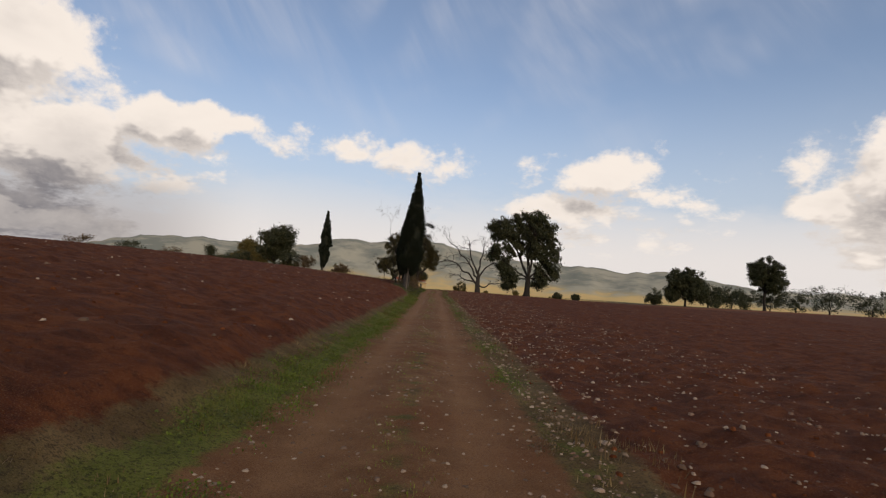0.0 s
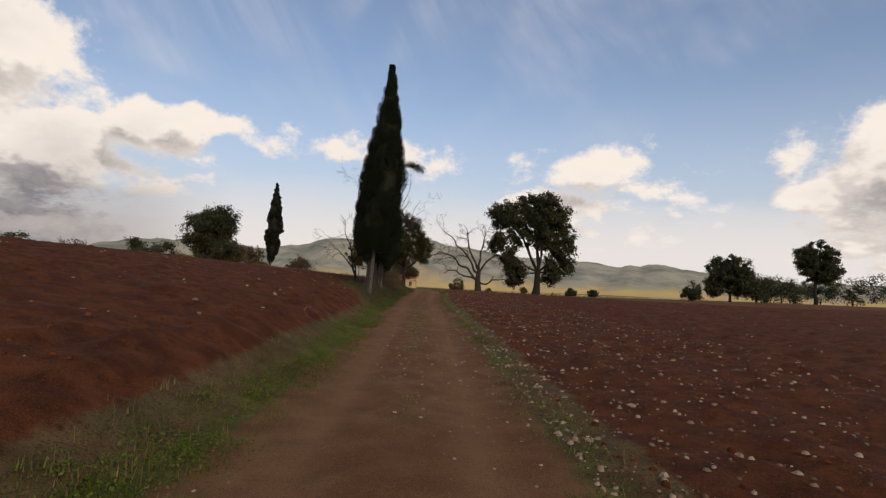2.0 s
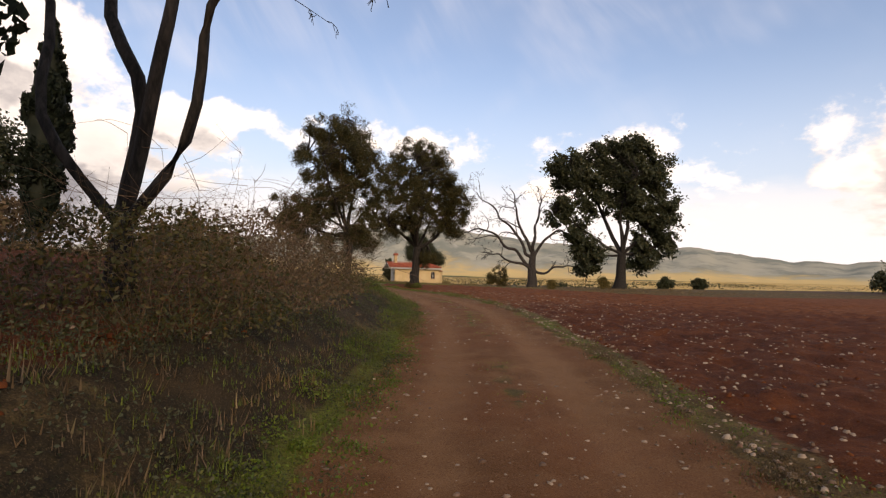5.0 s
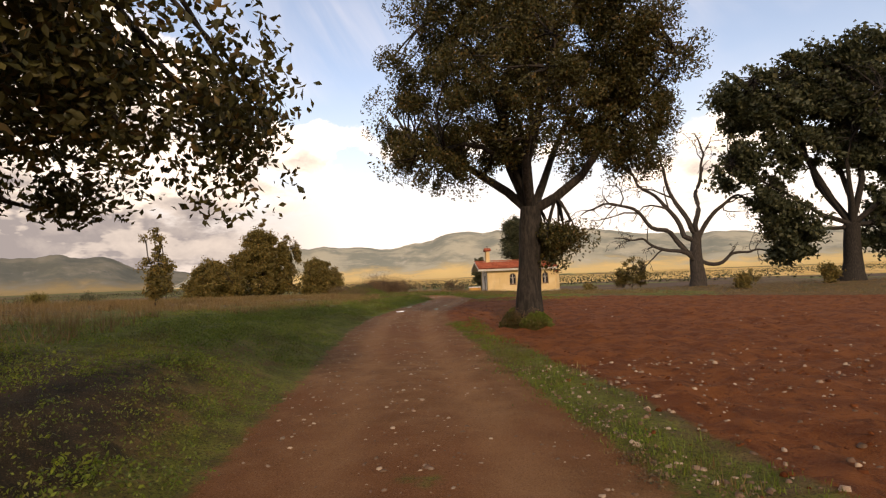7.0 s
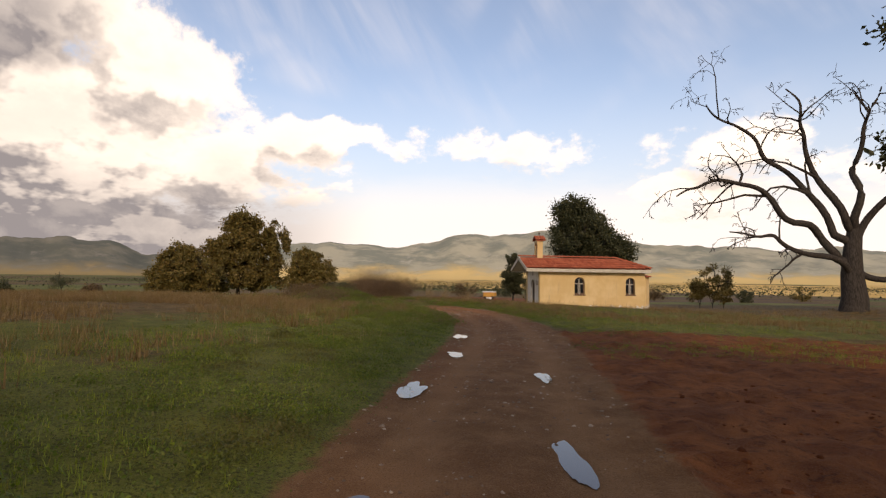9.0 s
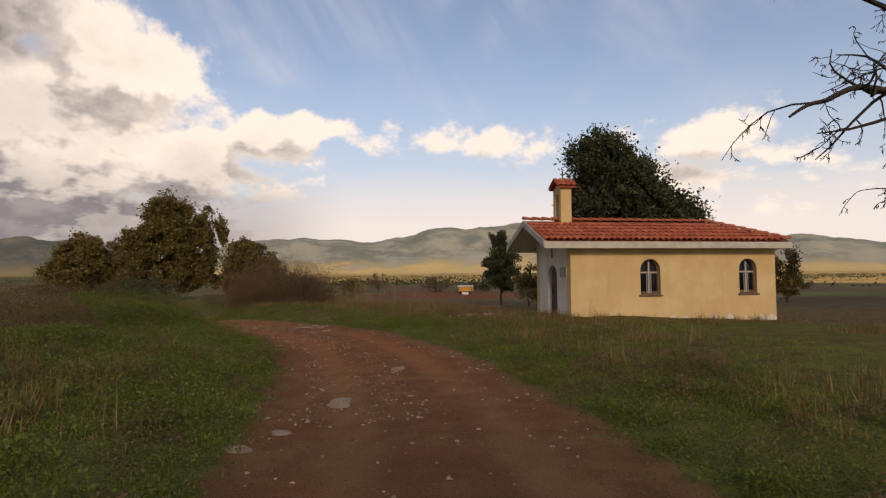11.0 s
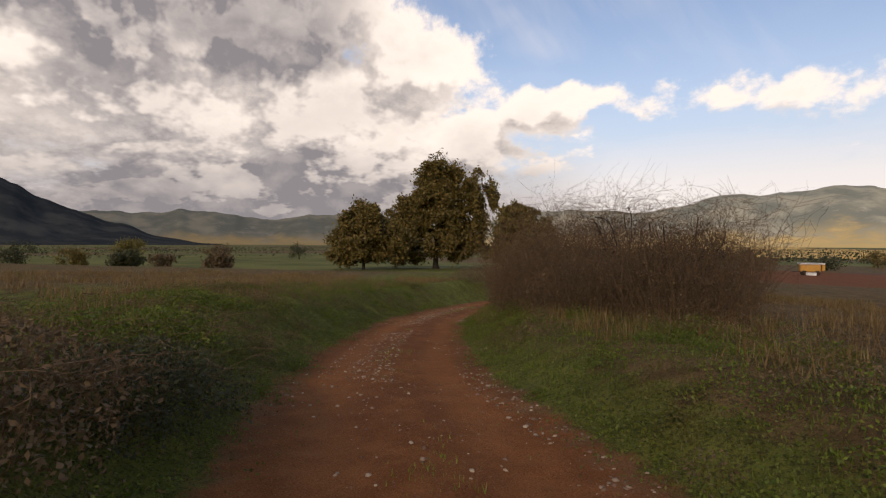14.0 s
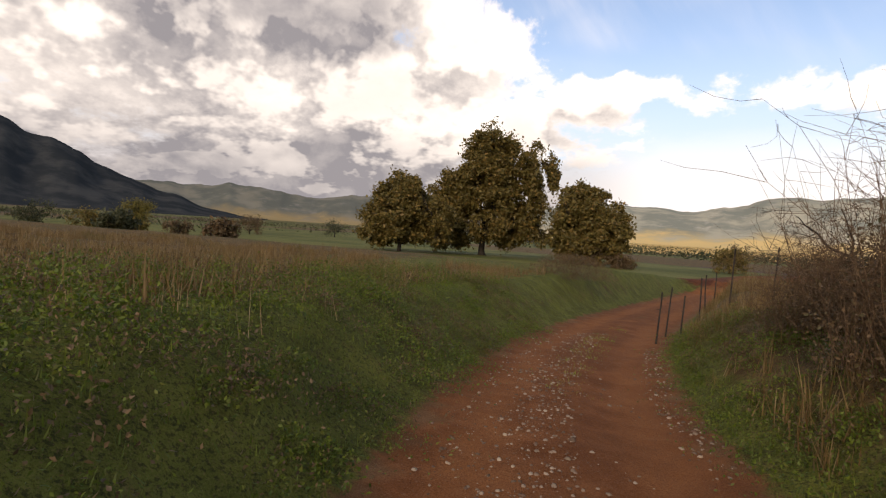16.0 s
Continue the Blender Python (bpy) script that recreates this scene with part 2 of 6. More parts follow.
# ---- materials ----
class Mat:
    """Short hand for a node material."""

    def __init__(self, name, rough=0.8, spec=0.3):
        self.m = bpy.data.materials.new(name)
        self.m.use_nodes = True
        self.nt = self.m.node_tree
        self.b = self.nt.nodes["Principled BSDF"]
        self.b.inputs["Roughness"].default_value = rough
        self.b.inputs["Specular IOR Level"].default_value = spec

    def node(self, kind, **kw):
        n = self.nt.nodes.new(kind)
        for k, v in kw.items():
            n.inputs[k].default_value = v
        return n

    def link(self, a, b):
        self.nt.links.new(a, b)

    def coords(self, obj=True):
        return self.node("ShaderNodeTexCoord").outputs["Object"] if obj else self.node("ShaderNodeNewGeometry").outputs["Position"]

    def noise(self, scale, detail=4, rough=0.6, obj=False, stretch=None, dist=0.0):
        n = self.node("ShaderNodeTexNoise", Scale=scale, Detail=detail, Roughness=rough, Distortion=dist)
        c = self.coords(obj)
        if stretch:
            mp = self.node("ShaderNodeMapping")
            mp.inputs["Scale"].default_value = stretch
            self.link(c, mp.inputs[0])
            c = mp.outputs[0]
        self.link(c, n.inputs["Vector"])
        return n.outputs[0]

    def range(self, v, lo, hi, a=0.0, b=1.0):
        n = self.node("ShaderNodeMapRange")
        n.interpolation_type = "SMOOTHSTEP"
        self.link(v, n.inputs[0])
        for i, x in enumerate((lo, hi, a, b)):
            n.inputs[1 + i].default_value = x
        return n.outputs[0]

    def math(self, op, a, b):
        n = self.nt.nodes.new("ShaderNodeMath")
        n.operation = op
        for i, v in enumerate((a, b)):
            if isinstance(v, (int, float)):
                n.inputs[i].default_value = v
            else:
                self.link(v, n.inputs[i])
        return n.outputs[0]

    def mix(self, f, a, b):
        n = self.nt.nodes.new("ShaderNodeMix")
        n.data_type = "RGBA"
        if isinstance(f, (int, float)):
            n.inputs[0].default_value = f
        else:
            self.link(f, n.inputs[0])
        for i, v in ((6, a), (7, b)):
            if isinstance(v, tuple):
                n.inputs[i].default_value = (*v, 1)
            else:
                self.link(v, n.inputs[i])
        return n.outputs[2]

    def colour(self, c):
        self.link(c, self.b.inputs["Base Color"])
        return self

    def bump(self, v, strength=0.4, dist=0.02):
        n = self.node("ShaderNodeBump", Strength=strength, Distance=dist)
        self.link(v, n.inputs["Height"])
        self.link(n.outputs[0], self.b.inputs["Normal"])
        return self

    def height_z(self):
        n = self.node("ShaderNodeSeparateXYZ")
        self.link(self.coords(True), n.inputs[0])
        return n.outputs[2]

    def random_object(self):
        return self.node("ShaderNodeObjectInfo").outputs["Random"]

    def island(self):
        return self.node("ShaderNodeNewGeometry").outputs["Random Per Island"]

    def attr(self, name):
        n = self.node("ShaderNodeAttribute")
        n.attribute_name = name
        s = self.node("ShaderNodeSeparateColor")
        self.link(n.outputs["Color"], s.inputs[0])
        return s.outputs


def ground_material():
    k = Mat("earth_and_grass", 0.92, 0.15)
    road, grass, plough = k.attr("zone")
    gold, green, stubble = k.attr("cover")
    shaded_litter, sunlit_soil, worn = k.attr("shaded_litter")
    n_big, n_mid, n_fine = k.noise(0.35, 5), k.noise(2.2, 6, 0.65), k.noise(17.0, 5, 0.7)
    soil = k.mix(k.range(n_mid, 0.35, 0.68), (0.076, 0.0185, 0.0045), (0.160, 0.045, 0.0110))
    # the same soil in a brighter tone, sunlight painted on the right field
    soil = k.mix(k.range(sunlit_soil, 0.2, 0.8, 0.0, 0.8), soil, k.mix(k.range(n_mid, 0.35, 0.68), (0.150, 0.042, 0.010), (0.270, 0.088, 0.022)))
    soil = k.mix(k.range(n_fine, 0.62, 0.78, 0.0, 0.5), soil, (0.22, 0.090, 0.040))
    soil = k.mix(k.range(k.noise(7.0, 5, 0.7), 0.52, 0.66, 0.0, 0.6), soil, (0.040, 0.0105, 0.0032))
    track = k.mix(k.range(n_mid, 0.35, 0.7), (0.165, 0.073, 0.026), (0.250, 0.124, 0.052))
    clay = k.mix(k.range(n_mid, 0.35, 0.7), (0.190, 0.058, 0.014), (0.300, 0.104, 0.030))
    track = k.mix(k.range(green, 0.2, 0.9, 0.0, 0.85), track, clay)
    track = k.mix(k.range(n_big, 0.42, 0.66, 0.0, 0.6), track, (0.180, 0.062, 0.019))
    track = k.mix(k.range(n_fine, 0.60, 0.74, 0.0, 0.55), track, (0.33, 0.215, 0.135))
    track = k.mix(k.range(worn, 0.15, 0.9, 0.0, 0.55), track, k.mix(k.range(green, 0.2, 0.9), (0.300, 0.152, 0.066), (0.345, 0.128, 0.038)))
    dry = k.mix(k.range(n_mid, 0.36, 0.66), (0.105, 0.062, 0.021), (0.190, 0.120, 0.046))
    dry = k.mix(k.range(n_big, 0.48, 0.66, 0.0, 0.6), dry, (0.075, 0.084, 0.026))
    lush = k.mix(k.range(n_mid, 0.35, 0.68), (0.092, 0.100, 0.014), (0.165, 0.168, 0.028))
    lush = k.mix(k.range(n_fine, 0.58, 0.72, 0.0, 0.5), lush, (0.12, 0.095, 0.045))
    tuft = k.noise(30.0, 4, 0.7)
    lush = k.mix(k.range(tuft, 0.50, 0.40, 0.0, 0.7), lush, (0.026, 0.024, 0.008))
    dry = k.mix(k.range(tuft, 0.50, 0.38, 0.0, 0.7), dry, (0.042, 0.027, 0.014))
    # far stubble, its colour raised to carry the sunshine on those fields
    sunlit_straw = k.mix(k.range(k.noise(0.02, 5), 0.38, 0.62), (0.60, 0.35, 0.085), (0.80, 0.53, 0.18))
    crop = k.mix(k.range(k.noise(0.05, 5), 0.38, 0.62), (0.082, 0.092, 0.018), (0.150, 0.150, 0.036))
    wob = k.math("MULTIPLY", k.math("SUBTRACT", k.noise(3.5, 4, 0.7), 0.5), 0.9)

    def edge(v):
        return k.range(k.math("ADD", v, wob), 0.36, 0.64)

    c = k.mix(edge(grass), dry, lush)
    # dark ground under the trees: leaf litter with shade painted into its colour
    c = k.mix(edge(shaded_litter), c, k.mix(k.range(n_mid, 0.36, 0.66), (0.026, 0.020, 0.010), (0.062, 0.040, 0.018)))
    c = k.mix(edge(stubble), c, (0.105, 0.062, 0.036))
    c = k.mix(edge(green), c, crop)
    c = k.mix(edge(gold), c, sunlit_straw)
    c = k.mix(edge(plough), c, soil)
    c = k.mix(edge(road), c, track)
    # crumbs and grit
    grit = k.noise(75.0, 4, 0.75)
    c = k.mix(k.range(grit, 0.54, 0.66, 0.0, 0.45), c, k.mix(edge(road), (0.235, 0.140, 0.065), (0.34, 0.200, 0.110)))
    shade = k.node("ShaderNodeMix")
    shade.data_type, shade.blend_type = "RGBA", "MULTIPLY"
    k.link(k.range(grit, 0.50, 0.36, 0.0, 0.65), shade.inputs[0])
    k.link(c, shade.inputs[6])
    shade.inputs[7].default_value = (0.40, 0.34, 0.30, 1)
    k.colour(shade.outputs[2])
    k.bump(k.math("ADD", k.math("MULTIPLY", n_fine, 0.9), k.math("MULTIPLY", grit, 0.8)), 0.8, 0.03)
    return k.m


def bark(name, lo, hi, scale=14.0):
    k = Mat(name, 0.9, 0.2)
    n = k.noise(scale, 6, 0.7, True, (1, 1, 0.22))
    k.colour(k.mix(k.range(n, 0.35, 0.68), lo, hi)).bump(n, 0.8, 0.03)
    return k.m


def leaves(name, lo, hi, third, rough=0.5, patch=None):
    k = Mat(name, rough, 0.25)
    r = k.island()
    c = k.mix(k.range(r, 0.0, 1.0), lo, hi)
    c = k.mix(k.range(k.math("FRACT", k.math("MULTIPLY", r, 7.31), 0.0), 0.72, 0.95, 0.0, 0.8), c, third)
    c = k.mix(k.range(k.noise(0.8, 3), 0.45, 0.65, 0.0, 0.5), c, lo)
    if patch:
        c = k.mix(k.range(k.noise(0.55, 4, 0.6), 0.53, 0.65, 0.0, 0.75), c, patch)
    k.colour(c)
    t = k.node("ShaderNodeBsdfTranslucent")
    k.link(c, t.inputs[0])
    s = k.node("ShaderNodeMixShader", Fac=0.32)
    k.link(k.b.outputs[0], s.inputs[1])
    k.link(t.outputs[0], s.inputs[2])
    k.link(s.outputs[0], k.nt.nodes["Material Output"].inputs[0])
    return k.m


def stone_material():
    k = Mat("limestone", 0.85, 0.25)
    r = k.island()
    c = k.mix(k.range(r, 0.1, 1.0), (0.12, 0.070, 0.040), (0.42, 0.310, 0.21))
    c = k.mix(k.range(k.noise(9.0, 5, 0.7), 0.45, 0.7, 0.0, 0.7), c, (0.22, 0.11, 0.07))
    k.colour(c).bump(k.noise(30.0, 5, 0.7), 0.5, 0.02)
    return k.m


def hill_material():
    k = Mat("hillside", 0.95, 0.0)
    h, shaded_rock, sunny = k.attr("slope")
    n = k.noise(0.004, 7, 0.62)
    c = k.mix(k.range(n, 0.40, 0.62), (0.265, 0.265, 0.205), (0.46, 0.415, 0.300))
    c = k.mix(k.range(k.noise(0.012, 5, 0.7), 0.56, 0.7, 0.0, 0.5), c, (0.58, 0.51, 0.41))
    # golden fields at the foot, sunlight included in their bright colour
    c = k.mix(k.range(k.math("ADD", h, k.math("MULTIPLY", k.math("SUBTRACT", n, 0.5), 0.8)), 0.34, 0.04), c, (0.76, 0.53, 0.22))
    # dark rock colour that also holds the cloud's shade over these slopes
    c = k.mix(shaded_rock, c, k.mix(k.range(k.noise(0.006, 6, 0.65), 0.4, 0.66), (0.030, 0.033, 0.034), (0.060, 0.060, 0.056)))
    k.colour(c)
    return k.m


M_GROUND = ground_material()
M_BARK = bark("oak_bark", (0.014, 0.0115, 0.009), (0.046, 0.037, 0.029))
M_BARK_GREY = bark("grey_bark", (0.060, 0.048, 0.038), (0.165, 0.135, 0.108), 20.0)
M_DEAD = bark("dead_wood", (0.022, 0.018, 0.015), (0.070, 0.056, 0.045))
M_TWIG = bark("dry_twigs", (0.090, 0.053, 0.028), (0.200, 0.128, 0.072))
M_OAK = leaves("oak_leaves", (0.036, 0.036, 0.010), (0.098, 0.082, 0.024), (0.165, 0.098, 0.030))
M_OAK_BROWN = leaves("turning_leaves", (0.105, 0.084, 0.022), (0.215, 0.158, 0.045), (0.30, 0.180, 0.052))
M_EVER = leaves("evergreen_leaves", (0.034, 0.040, 0.017), (0.090, 0.092, 0.042), (0.14, 0.122, 0.056))
M_CYPRESS = leaves("cypress_sprays", (0.008, 0.013, 0.006), (0.020, 0.026, 0.011), (0.026, 0.027, 0.013), 0.7)
M_YELLOW = leaves("yellow_leaves", (0.12, 0.105, 0.025), (0.21, 0.17, 0.04), (0.28, 0.21, 0.05))
M_GRASS = leaves("grass_blades", (0.120, 0.165, 0.011), (0.250, 0.290, 0.026), (0.270, 0.200, 0.060), 0.5, (0.150, 0.115, 0.030))
M_DRY = leaves("dry_stalks", (0.140, 0.084, 0.030), (0.250, 0.160, 0.064), (0.34, 0.24, 0.11), 0.5, (0.125, 0.104, 0.028))
M_BRAMBLE = leaves("bramble_leaves", (0.105, 0.068, 0.034), (0.215, 0.138, 0.070), (0.095, 0.085, 0.032))
M_WEED = leaves("weed_leaves", (0.062, 0.095, 0.010), (0.165, 0.200, 0.024), (0.16, 0.15, 0.035), 0.5, (0.105, 0.076, 0.024))
M_STRAW = leaves("pale_straw", (0.24, 0.16, 0.075), (0.38, 0.27, 0.14), (0.46, 0.36, 0.21))
M_STONE = stone_material()
M_HILL = hill_material()


def clod_material():
    k = Mat("earth_clods", 0.95, 0.1)
    c = k.mix(k.island(), (0.072, 0.0195, 0.0058), (0.175, 0.054, 0.017))
    k.colour(k.mix(k.range(k.noise(14.0, 4), 0.4, 0.7, 0.0, 0.5), c, (0.075, 0.024, 0.010))).bump(k.noise(50.0, 4, 0.7), 0.5, 0.02)
    return k.m


M_CLOD = clod_material()


def plaster(name, base, tint):
    k = Mat(name, 0.9, 0.2)
    c = k.mix(k.range(k.noise(0.9, 5, 0.6, True), 0.40, 0.66), base, tint)
    streak = k.noise(2.4, 6, 0.7, True, (1, 1, 0.16))
    c = k.mix(k.range(streak, 0.55, 0.75, 0.0, 0.45), c, (0.36, 0.27, 0.16))
    peel = k.math("ADD", k.noise(3.2, 6, 0.7, True), k.range(k.height_z(), 0.5, 0.0, 0.0, 0.26))
    c = k.mix(k.range(peel, 0.66, 0.70), c, (0.60, 0.56, 0.50))
    c = k.mix(k.range(k.noise(7.0, 4, 0.7, True), 0.70, 0.76, 0.0, 0.7), c, (0.14, 0.10, 0.07))
    k.colour(c).bump(k.noise(45.0, 4, 0.7, True), 0.25, 0.01)
    return k.m


def simple(name, lo, hi, scale, rough, metal=0.0, spec=0.3):
    k = Mat(name, rough, spec)
    n = k.noise(scale, 5, 0.65, True)
    k.colour(k.mix(k.range(n, 0.36, 0.66), lo, hi)).bump(n, 0.3, 0.01)
    k.b.inputs["Metallic"].default_value = metal
    return k.m


def tile_material():
    k = Mat("clay_tile", 0.8, 0.25)
    c = k.mix(k.random_object(), (0.30, 0.070, 0.035), (0.46, 0.130, 0.065))
    c = k.mix(k.range(k.noise(5.0, 5, 0.7), 0.50, 0.72, 0.0, 0.55), c, (0.17, 0.075, 0.045))
    k.colour(c).bump(k.noise(40.0, 4), 0.3, 0.01)
    return k.m


def water_material():
    k = Mat("puddle_water", 0.03, 0.5)
    k.b.inputs["Base Color"].default_value = (0.10, 0.06, 0.04, 1)
    return k.m


def glass_material():
    k = Mat("dark_window_glass", 0.12, 0.5)
    k.b.inputs["Base Color"].default_value = (0.015, 0.015, 0.017, 1)
    return k.m


M_CREAM = plaster("cream_plaster", (0.57, 0.395, 0.185), (0.64, 0.47, 0.245))
M_WHITE = plaster("whitewashed_plaster", (0.60, 0.55, 0.47), (0.68, 0.64, 0.57))
M_PLAQUE = simple("grey_plaque", (0.27, 0.24, 0.20), (0.36, 0.32, 0.27), 9.0, 0.85)
M_CONCRETE = simple("worn_concrete", (0.16, 0.105, 0.07), (0.27, 0.20, 0.145), 5.0, 0.9)
M_FASCIA = simple("painted_concrete", (0.42, 0.37, 0.30), (0.52, 0.47, 0.39), 3.0, 0.85)
M_TILE = tile_material()
M_FRAME = simple("brown_window_wood", (0.10, 0.055, 0.030), (0.19, 0.11, 0.065), 12.0, 0.7)
M_CROSS = simple("pale_metal_cross", (0.34, 0.29, 0.24), (0.44, 0.39, 0.33), 9.0, 0.6)
M_DOOR = simple("dark_door_wood", (0.060, 0.038, 0.024), (0.12, 0.075, 0.045), 8.0, 0.7)
M_IRON = simple("rusty_iron", (0.040, 0.028, 0.022), (0.090, 0.050, 0.032), 20.0, 0.75, 0.4)
M_WATER = water_material()
M_GLASS = glass_material()
M_ORANGE = simple("orange_paint", (0.42, 0.20, 0.035), (0.52, 0.27, 0.05), 4.0, 0.5)
M_WHITEPAINT = simple("white_paint", (0.62, 0.60, 0.56), (0.74, 0.72, 0.68), 4.0, 0.5)
M_RUBBER = simple("black_rubber", (0.018, 0.018, 0.018), (0.034, 0.034, 0.034), 9.0, 0.85)

# ---- the lie of the land ----
# middle of the track: x, y, height
TRACK = [(-0.12, -24.00, -0.30), (-0.16, -0.74, -0.24), (-0.16, 5.95, -0.22), (-0.17, 12.65, -0.21), (-0.20, 19.37, -0.19), (-0.28, 26.14, -0.09), (-0.26, 33.09, 0.01),
         (-0.45, 40.21, 0.12), (-0.79, 47.49, 0.21), (-1.08, 55.00, 0.30), (-1.13, 62.98, 0.42), (-0.93, 71.52, 0.58), (-0.83, 80.05, 0.75), (-1.19, 87.98, 0.87),
         (-2.37, 94.75, 0.91), (-4.08, 100.75, 0.89), (-5.84, 106.41, 0.83), (-7.44, 111.53, 0.78), (-8.96, 116.57, 0.79), (-10.12, 121.67, 0.79), (-10.76, 126.77, 0.75),
         (-11.19, 131.75, 0.69), (-11.70, 136.45, 0.62), (-12.62, 140.72, 0.57), (-13.84, 144.74, 0.52), (-14.98, 147.62, 0.46), (-16.28, 150.08, 0.48), (-17.70, 152.27, 0.44),
         (-19.97, 154.60, 0.34), (-22.47, 156.96, 0.20), (-24.99, 159.18, 0.07), (-27.44, 161.25, -0.09), (-29.47, 163.57, -0.37), (-31.36, 166.00, -0.59), (-33.20, 168.60, -0.80),
         (-34.70, 171.20, -0.97), (-36.00, 174.20, -1.14), (-37.10, 177.60, -1.34), (-38.10, 181.50, -1.55), (-39.20, 186.50, -1.80), (-40.80, 194.00, -2.15), (-43.00, 206.00, -2.60)]


def smooth_line(pts, step):
    p = np.array(pts, float)
    s = np.r_[0, np.cumsum(np.linalg.norm(np.diff(p[:, :2], axis=0), axis=1))]
    t = np.arange(0, s[-1], step)
    q = np.stack([np.interp(t, s, p[:, i]) for i in range(3)], 1)
    ker = np.hanning(2 * int(2.2 / step) + 3)
    ker /= ker.sum()
    pad = len(ker) // 2
    out = np.stack([np.convolve(np.r_[np.linspace(2 * q[0, i] - q[pad, i], q[0, i], pad, endpoint=False), q[:, i], np.linspace(q[-1, i], 2 * q[-1, i] - q[-1 - pad, i], pad + 1)[1:]], ker, "valid") for i in range(3)], 1)
    return out


LINE = smooth_line(TRACK, 0.5)
TAN = np.gradient(LINE[:, :2], axis=0)
TAN /= np.linalg.norm(TAN, axis=1)[:, None]
# the wheels do not keep to the middle of the track
AWAY = np.interp(LINE[:, 1], [0, 35, 50, 110, 122, 135, 146, 155, 165, 185], [-0.28, -0.28, 0.15, 0.15, 0.1, 0.2, 0.55, 0.6, 0.5, 0.3])
LINE[:, :2] += AWAY[:, None] * np.stack([TAN[:, 1], -TAN[:, 0]], 1)


def along(x, y):
    """Distance from the track's middle (right is positive) and the height of the track there."""
    x, y = np.asarray(x, float).ravel(), np.asarray(y, float).ravel()
    d, z = np.full(len(x), 999.0), np.zeros(len(x))
    near = np.flatnonzero((x > -95) & (x < 60) & (y > -60) & (y < 240))
    for some in np.array_split(near, max(1, len(near) // 20000)):
        dx, dy = x[some, None] - LINE[None, :, 0], y[some, None] - LINE[None, :, 1]
        i = (dx * dx + dy * dy).argmin(1)
        r = np.arange(len(some))
        t = TAN[i]
        ox, oy = dx[r, i], dy[r, i]
        side = ox * t[:, 1] - oy * t[:, 0]
        d[some] = np.sign(side) * np.hypot(ox, oy)
        z[some] = LINE[i, 2]
    return d, z


def half_width(y):
    return np.interp(y, [0, 38, 52, 112, 122, 134, 146, 155, 162, 185], [1.42, 1.42, 1.58, 1.65, 1.45, 1.5, 1.75, 1.65, 1.4, 1.35])


def region(x, y):
    """The ground away from the track: it climbs to the left of the first fields and falls into the valley beyond the chapel."""
    x, y = np.asarray(x, float), np.asarray(y, float)
    base = np.interp(y, LINE[:, 1], LINE[:, 2])
    base = np.where(y > 150, np.interp(150.0, LINE[:, 1], LINE[:, 2]), base)
    off = x - np.interp(y, LINE[:, 1], LINE[:, 0])
    left = np.clip(-off, 0, 200)
    climb = np.interp(y, [0, 60, 95, 127, 150, 175], [3.3, 2.8, 1.9, 0.9, 0.4, 0.0])
    z = base + climb * (1 - np.exp(-left / 14.0)) + 0.28 * sstep(left, 0.8, 3.0) * sstep(y, 25, 50) * sstep(y, 125, 110)
    z = z - 0.7 * sstep(off, 4, 40) * sstep(y, 60, 110) + 1.0 * sstep(off, 30, 110) * sstep(y, 190, 150) + 0.1 * sstep(y, 130, 150)
    down = y - 0.35 * x
    return z - 1.0 * sstep(down, 166, 195) - 2.4 * sstep(down, 195, 250) - 1.2 * sstep(down, 250, 330) - 1.5 * sstep(np.hypot(x, y - 80), 240, 500)


def height(x, y, fine=True):
    x, y = np.asarray(x, float).ravel(), np.asarray(y, float).ravel()
    d, zt = along(x, y)
    hw = half_width(y)
    a = np.abs(d)
    k = sstep(a, hw - 0.1, hw + 1.5)
    z = zt * (1 - k) + region(x, y) * k
    z = z + 0.65 * np.exp(-(((x + 24.6) / 2.6) ** 2 + ((y - 154.4) / 2.8) ** 2)) * sstep(a, hw, hw + 1.0)
    if fine:
        inside = sstep(a, hw + 0.3, hw - 0.3)
        ruts = np.exp(-(((a - 0.75) / 0.24) ** 2))
        z = z - 0.035 * ruts * inside + 0.03 * np.exp(-((d / 0.35) ** 2)) * inside
        near = (a < 40).astype(float)
        z = z + near * (fbm(x, y, 2.5, 3) - 0.5) * (0.05 + 0.09 * (1 - inside))
        p = plough_mask(x, y, d)
        row = np.sin((x * 0.97 + y * 0.24 + 0.8 * fbm(x, y, 6.0, 9)) * 2 * np.pi / 0.62)
        z = z + near * p * (0.035 * row + 0.16 * (fbm(x, y, 0.55, 5, 2) - 0.45) + 0.07 * (vnoise(x, y, 0.22, 8) - 0.5))
        z = z + near * (1 - p) * (1 - inside) * 0.08 * (vnoise(x, y, 0.5, 12) - 0.5)
        z = z + inside * 0.022 * (vnoise(x, y, 0.3, 31) - 0.5)
    return z


def plough_mask(x, y, d):
    shoulder = 1.95 + 0.85 * sstep(y, 46, 52)
    left = sstep(-d, shoulder, shoulder + 0.6) * sstep(y + 0.10 * x, 89.5, 88.0) * sstep(x, -100, -94)
    bulge = 0.45 * sstep(y, 96, 102) * sstep(y, 118, 111) - 0.8 * sstep(y, 111, 118)
    right = sstep(d - bulge, 1.85, 2.4) * sstep(y + 0.10 * x, 138.5, 137.0) * sstep(x, 150, 142)
    far = sstep(x, -52, -48) * sstep(x, -14, -20) * sstep(y, 205, 210) * sstep(y, 290, 284)
    return np.maximum(np.maximum(left, right), far)


